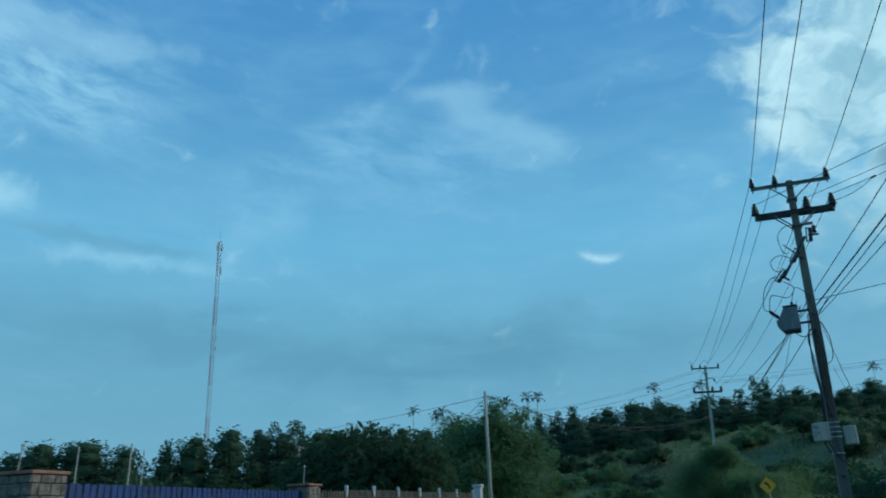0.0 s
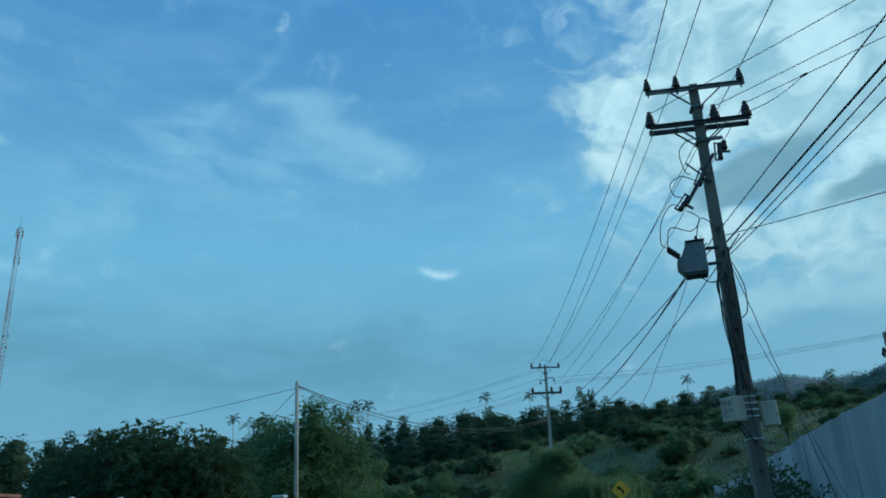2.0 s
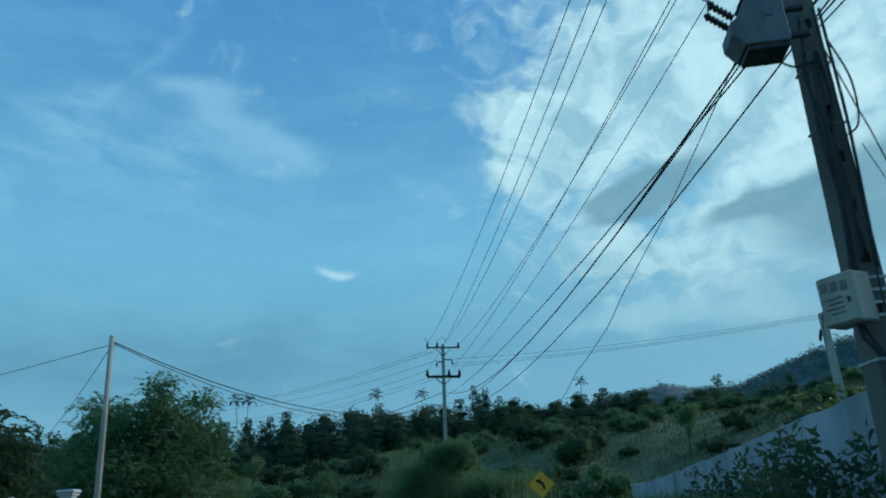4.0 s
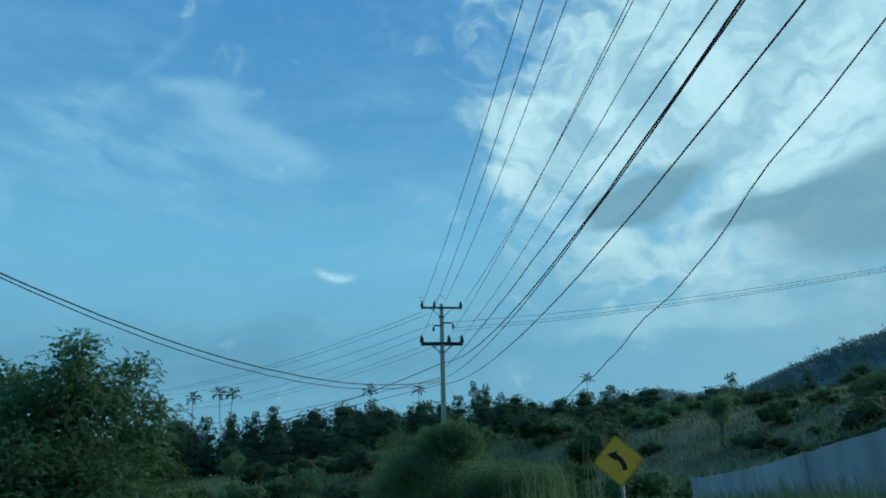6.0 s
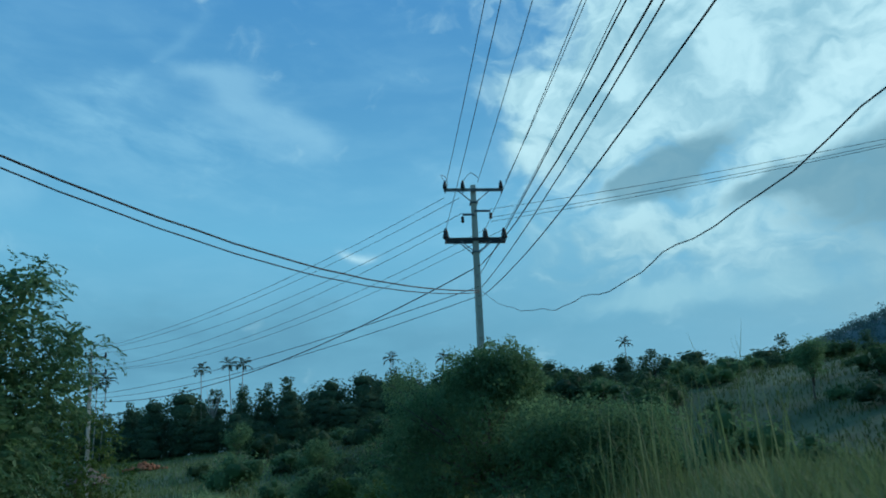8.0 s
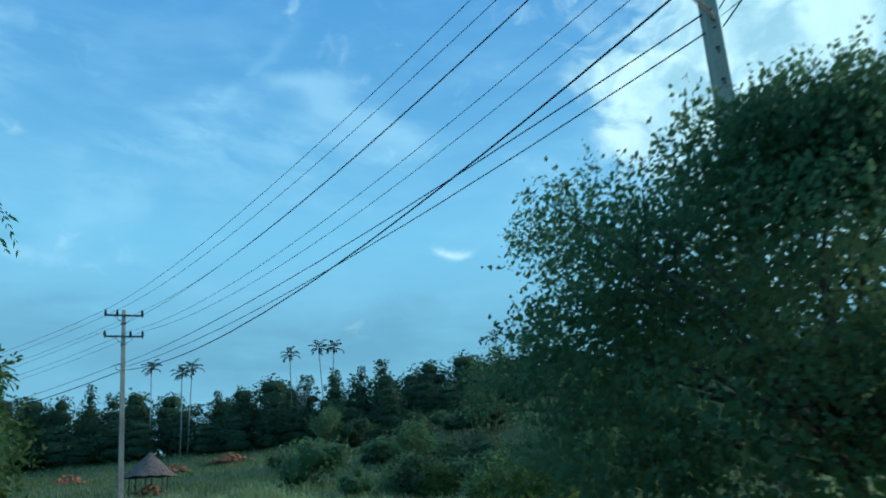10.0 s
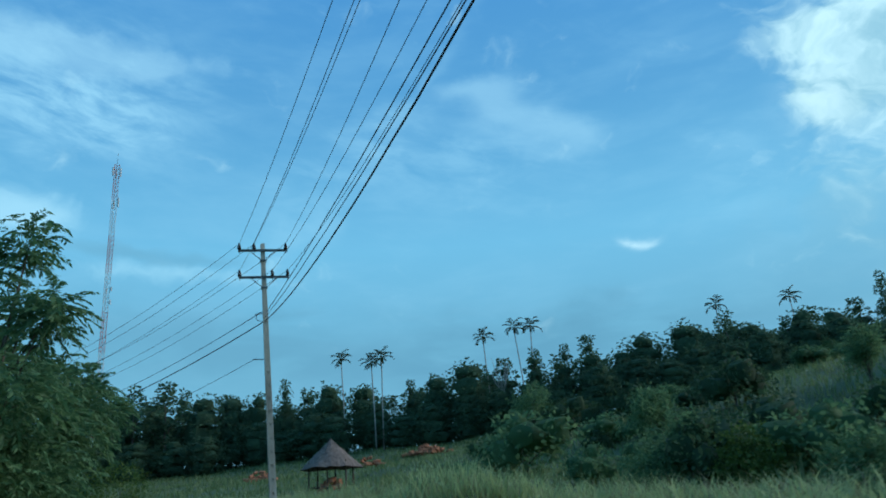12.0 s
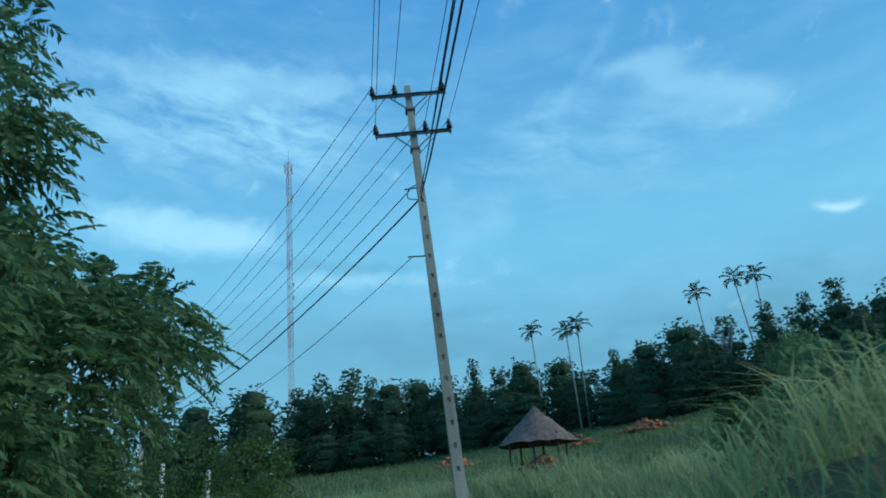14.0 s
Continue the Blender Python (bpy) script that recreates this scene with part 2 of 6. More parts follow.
CONCRETE = surface("weathered_concrete", (0.27, 0.25, 0.205), (0.56, 0.52, 0.43), 1.6, 0.9, 0, 0.5, 45, 5)
STEEL = surface("galvanised_steel", (0.10, 0.11, 0.12), (0.24, 0.25, 0.26), 4, 0.55, 0.6, 0.1)
STAINED = surface("brown_stained_concrete", (0.09, 0.078, 0.065), (0.24, 0.21, 0.175), 1.6, 0.9, 0, 0.5, 45, 5)
DARK_STEEL = surface("dark_steel", (0.03, 0.03, 0.035), (0.08, 0.08, 0.085), 4, 0.6, 0.4, 0.1)
PORCELAIN = surface("brown_porcelain", (0.012, 0.009, 0.008), (0.035, 0.022, 0.018), 6, 0.25, 0, 0.05)
RUBBER = surface("black_cable", (0.008, 0.008, 0.009), (0.02, 0.02, 0.022), 6, 0.6, 0, 0.1)
ALLOY = surface("aluminium_conductor", (0.02, 0.022, 0.025), (0.05, 0.052, 0.055), 6, 0.5, 0.5, 0.1)
TANK = surface("grey_tank_paint", (0.11, 0.12, 0.13), (0.20, 0.21, 0.22), 3, 0.6, 0, 0.1, 40, 3)
BOXPAINT = surface("cream_box_paint", (0.30, 0.265, 0.21), (0.46, 0.415, 0.34), 4, 0.6, 0, 0.1, 40, 3)
LABELPAINT = surface("faded_brown_print", (0.14, 0.12, 0.11), (0.26, 0.22, 0.19), 6, 0.6)
YELLOW = surface("yellow_sign_sheet", (0.84, 0.35, 0.010), (0.92, 0.44, 0.02), 5, 0.45, 0, 0.05)
BLACK = surface("black_sign_print", (0.012, 0.012, 0.012), (0.03, 0.03, 0.03), 8, 0.5)
WALLPAINT = surface("stained_white_wall", (0.30, 0.31, 0.325), (0.53, 0.54, 0.555), 0.8, 0.9, 0, 0.4, 25, 3)
BLUE = surface("blue_gate_paint", (0.004, 0.022, 0.10), (0.008, 0.048, 0.19), 2, 0.45, 0.1, 0.1, 40, 3)
STONE = surface("rough_stone", (0.085, 0.07, 0.06), (0.25, 0.22, 0.18), 5, 0.95, 0, 0.8, 20)
CAPSTONE = surface("reddish_cap", (0.22, 0.10, 0.07), (0.34, 0.17, 0.12), 5, 0.9, 0, 0.5)
WHITEWASH = surface("greyed_whitewash", (0.35, 0.36, 0.35), (0.66, 0.66, 0.63), 2.5, 0.9, 0, 0.4, 35, 3)
# red and white of the mast, muted so the colour carries the haze
RED = surface("haze_dulled_red_paint", (0.34, 0.10, 0.09), (0.42, 0.15, 0.13), 0.3, 0.6)
WHITE = surface("haze_dulled_white_paint", (0.42, 0.43, 0.44), (0.54, 0.55, 0.56), 0.3, 0.6)
THATCH = surface("grey_brown_thatch", (0.095, 0.070, 0.060), (0.21, 0.155, 0.13), 5, 0.95, 0, 0.9, 60, 6)
WOOD = surface("dark_timber", (0.05, 0.035, 0.025), (0.12, 0.085, 0.06), 5, 0.85, 0, 0.5, 60, 6)
BRICK = surface("orange_brick", (0.30, 0.10, 0.05), (0.46, 0.19, 0.10), 5, 0.9, 0, 0.6)
SOIL = surface("red_soil", (0.20, 0.09, 0.05), (0.36, 0.18, 0.10), 1.5, 0.95, 0, 0.8, 12)
BARK = surface("grey_bark", (0.06, 0.05, 0.04), (0.17, 0.15, 0.12), 3, 0.95, 0, 0.9, 30, 4)
PALEBARK = surface("pale_palm_bark", (0.22, 0.22, 0.20), (0.40, 0.40, 0.37), 4, 0.9, 0, 0.6, 20)
ASPHALT = surface("asphalt", (0.035, 0.035, 0.037), (0.07, 0.07, 0.07), 0.8, 0.9, 0, 0.5, 60)
EARTH = surface("grassy_earth", (0.05, 0.075, 0.032), (0.12, 0.15, 0.07), 0.12, 0.95, 0, 0.9, 1.6)
# far hill and its leaves: distance haze mixed into the colour as blue-grey
FAR_HILL = surface("haze_tinted_hill", (0.066, 0.108, 0.112), (0.092, 0.142, 0.142), 0.05, 0.95, 0, 1.0, 0.35)
FAR_LEAF = foliage("haze_tinted_forest_leaf", (0.070, 0.132, 0.130), (0.092, 0.165, 0.158), (0.115, 0.192, 0.182), 0.95, 0.5)
LEAF_WOOD = foliage("woodland_leaf", (0.046, 0.090, 0.054), (0.082, 0.145, 0.082), (0.118, 0.188, 0.098), 0.9, 0.45)
LEAF_BUSH = foliage("shrub_leaf", (0.066, 0.130, 0.062), (0.135, 0.235, 0.108), (0.21, 0.31, 0.135), 0.75, 0.6)
LEAF_SCRUB = foliage("dull_scrub_leaf", (0.040, 0.078, 0.034), (0.080, 0.140, 0.058), (0.13, 0.19, 0.075), 0.8, 0.45)
LEAF_TREE = foliage("compound_leaf", (0.058, 0.120, 0.056), (0.122, 0.225, 0.098), (0.20, 0.32, 0.135), 0.55, 0.5)
LEAF_DARK = foliage("dark_leaf", (0.032, 0.064, 0.032), (0.060, 0.108, 0.050), (0.098, 0.152, 0.066), 0.75, 0.45)
LEAF_YELLOW = foliage("yellowish_leaf", (0.048, 0.090, 0.020), (0.105, 0.165, 0.040), (0.17, 0.225, 0.06), 0.6, 0.45)
PALM_LEAF = foliage("palm_frond", (0.016, 0.032, 0.013), (0.04, 0.066, 0.025), (0.07, 0.10, 0.04), 0.5)
WEEDS = foliage("hill_weeds", (0.045, 0.075, 0.030), (0.080, 0.120, 0.045), (0.13, 0.165, 0.065), 0.7, 0.45)
GRASS = foliage("tall_grass", (0.085, 0.130, 0.052), (0.170, 0.232, 0.092), (0.32, 0.35, 0.18), 0.6, 0.45)
# pale bent grass, colour lifted further to offset the shade between dense blades
BENT = foliage("brightened_bent_grass", (0.24, 0.33, 0.14), (0.42, 0.50, 0.23), (0.58, 0.59, 0.35), 0.7, 0.55)
STRAW = foliage("dry_grass_plume", (0.16, 0.14, 0.08), (0.28, 0.25, 0.15), (0.40, 0.36, 0.24), 0.8, 0.3)

# ---- mesh helpers ----


def empty(name, m=None):
    ob = new(name)
    if m is not None:
        ob.matrix_world = m
    return ob


def as_mesh(name, bm, mat, flat=False):
    me = bpy.data.meshes.new(name)
    bm.to_mesh(me)
    bm.free()
    me.materials.append(mat)
    if not flat:
        for p in me.polygons:
            p.use_smooth = True
    return me


def part(name, bm, mat, parent=None, label="", flat=True):
    ob = new(name, as_mesh(name, bm, mat, flat))
    ob.parent = parent
    return tagged(ob, label)


def raw_mesh(name, verts, faces, mat, parent=None, label=""):
    """An object from numpy arrays: verts (n, 3), faces (m, 3 or 4)."""
    me = bpy.data.meshes.new(name)
    n, k = faces.shape
    me.vertices.add(len(verts))
    me.vertices.foreach_set("co", np.ascontiguousarray(verts, dtype=np.float32).ravel())
    me.loops.add(n * k)
    me.loops.foreach_set("vertex_index", faces.astype(np.int32).ravel())
    me.polygons.add(n)
    me.polygons.foreach_set("loop_start", np.arange(0, n * k, k, dtype=np.int32))
    me.update(calc_edges=True)
    me.materials.append(mat)
    ob = new(name, me)
    ob.parent = parent
    return tagged(ob, label)


def box(bm, c, size, bevel=0.0, m=None):
    """A box, with bevelled edges, added to bm."""
    b = bmesh.new()
    bmesh.ops.create_cube(b, size=1)
    bmesh.ops.scale(b, vec=size, verts=b.verts)
    if bevel:
        bmesh.ops.bevel(b, geom=b.edges[:], offset=bevel, segments=1, affect="EDGES")
    bmesh.ops.translate(b, vec=c, verts=b.verts)
    if m is not None:
        bmesh.ops.transform(b, matrix=m, verts=b.verts)
    join(bm, b)
    return bm


def join(bm, b):
    me = bpy.data.meshes.new("tmp")
    b.to_mesh(me)
    b.free()
    bm.from_mesh(me)
    bpy.data.meshes.remove(me)


def tube(bm, pts, radii, sides=8, caps=True):
    """A tube through the points, with one radius or one for each point."""
    pts = [Vector(p) for p in pts]
    if not isinstance(radii, (list, tuple)):
        radii = [radii] * len(pts)
    rings = []
    side = None
    for k, p in enumerate(pts):
        d = (pts[min(k + 1, len(pts) - 1)] - pts[max(k - 1, 0)]).normalized()
        if side is None:
            side = d.orthogonal().normalized()
        side = (side - d * side.dot(d)).normalized()
        up = d.cross(side)
        rings.append([bm.verts.new(p + radii[k] * (math.cos(a) * side + math.sin(a) * up))
                      for a in [2 * math.pi * j / sides for j in range(sides)]])
    for r0, r1 in zip(rings, rings[1:]):
        for j in range(sides):
            bm.faces.new((r0[j], r0[(j + 1) % sides], r1[(j + 1) % sides], r1[j]))
    if caps:
        bm.faces.new(rings[0][::-1])
        bm.faces.new(rings[-1])
    return bm


def lathe(bm, profile, base=(0, 0, 0), axis=(0, 0, 1), sides=10):
    """A turned shape: profile of (radius, height) along the axis from base."""
    a = Vector(axis).normalized()
    b = Vector(base)
    pts = [b + a * h for r, h in profile]
    side = a.orthogonal().normalized()
    up = a.cross(side)
    rings = [[bm.verts.new(p + r * (math.cos(t) * side + math.sin(t) * up)) for t in [2 * math.pi * j / sides for j in range(sides)]]
             for p, (r, h) in zip(pts, profile)]
    for r0, r1 in zip(rings, rings[1:]):
        for j in range(sides):
            bm.faces.new((r0[j], r0[(j + 1) % sides], r1[(j + 1) % sides], r1[j]))
    bm.faces.new(rings[0][::-1])
    bm.faces.new(rings[-1])
    return bm


# ---- the lie of the land ----
def road_line():
    """The road's middle: straight along +y, then a long left-hand bend."""
    pts = [(-3.1, y) for y in np.arange(-160.0, 34.0, 4.0)]
    x, y, h = -3.15, 34.0, 0.0
    for k in range(60):
        h += math.radians(min(2.2, 0.9 + 0.12 * k))
        x, y = x - 2.0 * math.sin(h), y + 2.0 * math.cos(h)
        pts.append((x, y))
        if h > math.radians(100):
            break
    for k in range(40):
        x, y = x - 4.0 * math.sin(h), y + 4.0 * math.cos(h)
        pts.append((x, y))
    return np.array(pts)


ROAD = road_line()


def off_road(x, y):
    """Distance from the road's middle, positive on its outer, right-hand side, and the place along it."""
    x, y = np.atleast_1d(x).astype(float), np.atleast_1d(y).astype(float)
    best, sign, along = np.full(x.shape, 1e9), np.ones(x.shape), np.zeros(x.shape)
    s0 = 0.0
    for (ax, ay), (bx, by) in zip(ROAD, ROAD[1:]):
        L = math.hypot(bx - ax, by - ay)
        ux, uy = (bx - ax) / L, (by - ay) / L
        t = np.clip((x - ax) * ux + (y - ay) * uy, 0, L)
        d = np.hypot(x - ax - t * ux, y - ay - t * uy)
        near = d < best
        best = np.where(near, d, best)
        sign = np.where(near, np.sign((x - ax) * uy - (y - ay) * ux), sign)
        along = np.where(near, s0 + t, along)
        s0 += L
    return best * np.where(sign == 0, 1, sign), along


def waves(x, y, size, seed):
    r = np.random.RandomState(seed)
    z = np.zeros_like(x)
    for k in range(7):
        a, f, p = r.rand() * 6.28, (0.6 + r.rand()) * 6.28 / size, r.rand() * 6.28
        z += np.sin((x * math.cos(a) + y * math.sin(a)) * f + p)
    return z / 7


def ground_z(x, y):
    x, y = np.atleast_1d(x).astype(float), np.atleast_1d(y).astype(float)
    d, s = off_road(x, y)
    out = np.maximum(d, 0)
    bend = 1 / (1 + np.exp(-(s - 250) / 3.0))                     # the bank grows towards the bend
    bank = np.clip((out - 3.6) / 3.2, 0, 1)
    bank = bank * bank * (3 - 2 * bank) * (0.35 + 1.25 * bend)
    knoll = 1.55 * np.exp(-((x + 17.8) / 3.4) ** 2 - ((y - 82.3) / 2.7) ** 2) * np.clip((out - 2.5) / 1.9, 0, 1)
    hill = np.interp(out, [0, 7, 20, 35, 50, 72, 110, 160, 400, 3000], [0, 0.5, 2.2, 4.1, 6.5, 9.4, 12.5, 15.0, 18, 22])
    hill = hill + np.clip((x + 45) / 60, 0, 1) * np.clip((out - 25) / 45, 0, 1) * 4.0
    hill = hill - 1.6 * np.clip((x + 36) / 22, 0, 1) * np.exp(-((out - 30) / 14) ** 2)
    inner = np.maximum(-d, 0)
    left = np.interp(inner, [0, 3.6, 8, 30, 60, 150, 3000], [0, 0, 0.25, 0.6, 2.2, 7.0, 12])
    rough = waves(x, y, 9.0, 3) * np.clip((np.abs(d) - 4.5) / 10, 0, 1) * 0.35 + waves(x, y, 34.0, 5) * np.clip((np.abs(d) - 14) / 30, 0, 1) * 0.9
    return np.where(d > 0, bank + knoll + hill, left) + rough - 0.06 * (np.abs(d) < 4.2)


def gz(x, y):
    return float(ground_z(x, y)[0])


def spread(lo, hi, step, far, growth):
    a = list(np.arange(lo, hi + step, step))
    s = step
    while a[-1] < far:
        s *= growth
        a.append(a[-1] + s)
    s = step
    while a[0] > -far:
        s *= growth
        a.insert(0, a[0] - s)
    return np.array(a)


def make_ground():
    gx, gy = spread(-110, 70, 1.6, 4000, 1.22), spread(-30, 190, 1.6, 4000, 1.22)
    X, Y = np.meshgrid(gx, gy)
    Z = ground_z(X.ravel(), Y.ravel())
    v = np.stack([X.ravel(), Y.ravel(), Z], -1)
    w = len(gx)
    i = (np.arange(len(gy) - 1)[:, None] * w + np.arange(w - 1)[None, :]).ravel()
    f = np.stack([i, i + 1, i + 1 + w, i + w], -1)
    ob = raw_mesh("ground", v, f, EARTH)
    ob.data.polygons.foreach_set("use_smooth", np.ones(len(f), dtype=bool))
    tagged(ob, "rough grassy ground rising to a wooded slope", "ground", kind="structure")


make_ground()


def make_road():
    t = np.gradient(ROAD, axis=0)
    t /= np.hypot(t[:, 0], t[:, 1])[:, None]
    nrm = np.stack([t[:, 1], -t[:, 0]], -1)
    offs = [-3.3, -3.2, 0.0, 3.2, 3.3]
    hs = [-0.08, 0.0, 0.06, 0.0, -0.08]
    v = np.concatenate([np.column_stack([ROAD + nrm * o, np.full(len(ROAD), h)]) for o, h in zip(offs, hs)])
    n = len(ROAD)
    f = np.array([(k * n + i, (k + 1) * n + i, (k + 1) * n + i + 1, k * n + i + 1) for k in range(4) for i in range(n - 1)])
    tagged(raw_mesh("road", v, f, ASPHALT), "grey asphalt country road bending to the left", "road", kind="structure")


make_road()

# ---- overhead line: poles ----


def insulator(parent, at, size=1.0):
    """A ribbed pin insulator on its bolt, standing on a crossarm."""
    x, y, z = at
    tall = 1.45 if size > 1 else 1.12
    profile = [(0.05, 0), (0.085, 0.02), (0.085, 0.055), (0.05, 0.07), (0.075, 0.09), (0.075, 0.12), (0.045, 0.135), (0.062, 0.155), (0.062, 0.185), (0.03, 0.21), (0.042, 0.23), (0.035, 0.255)]
    ins = part("insulator", lathe(bmesh.new(), [(r * size, h * tall) for r, h in profile], (x, y, z)), PORCELAIN, parent, flat=False)
    part("bolt", tube(bmesh.new(), [(x, y, z - 0.17), (x, y, z + 0.01)], 0.018, 6), DARK_STEEL, ins)
    return ins


def shaft_mesh(height, bottom, top, holes):
    """A tapering rectangular concrete shaft with recessed step holes in two faces."""
    bm = bmesh.new()
    zs = [0.0]
    for z in holes:
        zs += [z - 0.075, z + 0.075]
    zs.append(height)
    rings = []
    for z in zs:
        k = z / height
        a, b = (bottom[i] * (1 - k) + top[i] * k for i in range(2))
        rings.append([bm.verts.new((sx * a / 2, sy * b / 2, z)) for sx, sy in ((-1, -1), (1, -1), (1, 1), (-1, 1))])
    inset = []
    for j, (r0, r1) in enumerate(zip(rings, rings[1:])):
        for k in range(4):
            f = bm.faces.new((r0[k], r0[(k + 1) % 4], r1[(k + 1) % 4], r1[k]))
            if j % 2 == 1 and k in (0, 2):
                inset.append(f)
    bm.faces.new(rings[0][::-1])
    bm.faces.new(rings[-1])
    bm.normal_update()
    bmesh.ops.inset_individual(bm, faces=inset, thickness=0.022, depth=0.0)
    for f in inset:
        c = f.calc_center_median()
        for v in f.verts:
            v.co.x = c.x + (v.co.x - c.x) * 0.36
    rims = inset[:]
    bmesh.ops.inset_individual(bm, faces=rims, thickness=0.003, depth=0.0)
    for f in rims:
        bmesh.ops.translate(bm, vec=-f.normal * 0.06, verts=f.verts[:])
    return bm


def channel(length, z, y, h=0.1, d=0.055, t=0.012):
    """A steel channel along x, its open side away from the pole."""
    bm = bmesh.new()
    k = 1 if y >= 0 else -1
    prof = [(0, -h / 2), (d, -h / 2), (d, -h / 2 + t), (t, -h / 2 + t), (t, h / 2 - t), (d, h / 2 - t), (d, h / 2), (0, h / 2)]
    a = [bm.verts.new((-length / 2, y + k * p, z + q)) for p, q in prof]
    b = [bm.verts.new((length / 2, y + k * p, z + q)) for p, q in prof]
    bm.faces.new(a)
    bm.faces.new(b[::-1])
    for i in range(8):
        bm.faces.new((a[i], b[i], b[(i + 1) % 8], a[(i + 1) % 8]))
    bmesh.ops.recalc_face_normals(bm, faces=bm.faces)
    return bm


def line_pole(base, top, turn, upper, lower, label, double=False, length=2.06, skin=None):
    """A concrete pole with two crossarms; upper and lower are the arms' heights over its base."""
    base, top = Vector(base), Vector(top)
    axis = (top - base)
    tilt = Vector((0, 0, 1)).rotation_difference(axis.normalized()).to_matrix().to_4x4()
    pole = empty("utility_pole", Matrix.Translation(base) @ tilt @ Matrix.Rotation(radians(turn), 4, "Z"))
    tagged(pole, label, "utility pole", "poles of the overhead line")
    H = axis.length
    holes = [0.7 + 0.52 * k for k in range(int((H - 3.4) / 0.52))]
    part("shaft", shaft_mesh(H, (0.27, 0.33), (0.165, 0.19), holes), skin or CONCRETE, pole)
    for z, two, big in ((upper, False, 1.0), (lower, double, 1.35 if double else 1.0)):
        half = 0.105 if two else 0.14
        part("crossarm", channel(length, z, -half), STEEL if not two else DARK_STEEL, pole)
        if two:
            part("crossarm", channel(length, z - 0.01, half), DARK_STEEL, pole)
        for s in (-1, 1):
            part("brace", tube(bmesh.new(), [(s * 0.52, -half - 0.02, z - 0.05), (s * 0.1, -half - 0.02, z - 0.42)], 0.022, 4), STEEL, pole)
            if two:
                part("brace", tube(bmesh.new(), [(s * 0.52, half + 0.02, z - 0.05), (s * 0.1, half + 0.02, z - 0.42)], 0.022, 4), STEEL, pole)
        part("pole_band", box(bmesh.new(), (0, 0, z - 0.43), (0.27, 0.29, 0.06), 0.01), STEEL, pole)
        at = (-0.98, -0.37, 0.95) if not two and z == upper else (-1.0, 0.34, 0.98)
        for x in at:
            insulator(pole, (x, -0.03 if two else -half - 0.03, z + 0.05), big)
    return pole


POLE_A, POLE_B = (2.74, 21.62), (-0.76, 60.6)
base_a, base_b = gz(*POLE_A), gz(*POLE_B)
pole_a = line_pole((2.52, 21.65, base_a - 0.3), (2.74, 21.62, 10.12), -2.0, 9.98 - base_a + 0.3, 9.16 - base_a + 0.3,
                   "brown-stained concrete utility pole carrying a transformer and meter boxes", True, skin=STAINED)
pole_b = line_pole((-1.12, 60.6, base_b - 0.3), (-0.78, 60.6, 11.72), 5.0, 11.5 - base_b + 0.3, 9.72 - base_b + 0.3,
                   "concrete utility pole rising out of a creeper-covered shrub", True)
pole_c = line_pole((-27.0, 88.45, 2.0), (-27.42, 88.14, 12.95), 42.0, 10.62, 9.42,
                   "leaning concrete utility pole with step holes standing in grass")
POLE_E = (-60.0, 99.6)
base_e = gz(*POLE_E)
pole_e = line_pole((*POLE_E, base_e - 0.3), (*POLE_E, 12.2), 72.0, 11.85 - base_e + 0.3, 10.7 - base_e + 0.3, "concrete utility pole beyond the roadside trees")
POLE_Z = (2.85, -17.5)
POLE_Y = (29.5, -7.8)
line_pole((*POLE_Y, gz(*POLE_Y) - 0.3), (*POLE_Y, 9.95), -46.0, 9.75 - gz(*POLE_Y) + 0.3, 8.9 - gz(*POLE_Y) + 0.3, "concrete utility pole at the end of the branch line")
pole_z = line_pole((*POLE_Z, gz(*POLE_Z) - 0.3), (*POLE_Z, gz(*POLE_Z) + 9.9), 0.0, 10.0, 9.1, "concrete utility pole on the verge of the road")


def side_arms(pole, z, reach, y):
    """Short dead-end arms with strain insulators between two crossarms."""
    part("side_arm", box(bmesh.new(), (reach / 2, y, z), (abs(reach), 0.06, 0.07), 0.01), STEEL, pole)
    part("strain_insulator", lathe(bmesh.new(), [(0.02, 0), (0.06, 0.03), (0.06, 0.09), (0.035, 0.11), (0.06, 0.14), (0.06, 0.2), (0.02, 0.24)],
         (reach, y, z - 0.3), (0, 0, 1)), PORCELAIN, pole, flat=False)


side_arms(pole_b, 11.5 - base_b + 0.3 - 0.9, -0.42, -0.15)
side_arms(pole_b, 11.5 - base_b + 0.3 - 0.75, 0.55, -0.1)
side_arms(pole_a, 8.75 - base_a + 0.3, 0.40, -0.12)
bm = tube(bmesh.new(), [(0.1, 0, 7.9), (-0.42, 0, 7.86)], 0.02, 5)
part("cable_bracket", bm, STEEL, pole_c)
bm = tube(bmesh.new(), [(0.1, 0, 5.95), (-0.55, 0, 5.98)], 0.02, 5)
part("cable_bracket", bm, STEEL, pole_c)

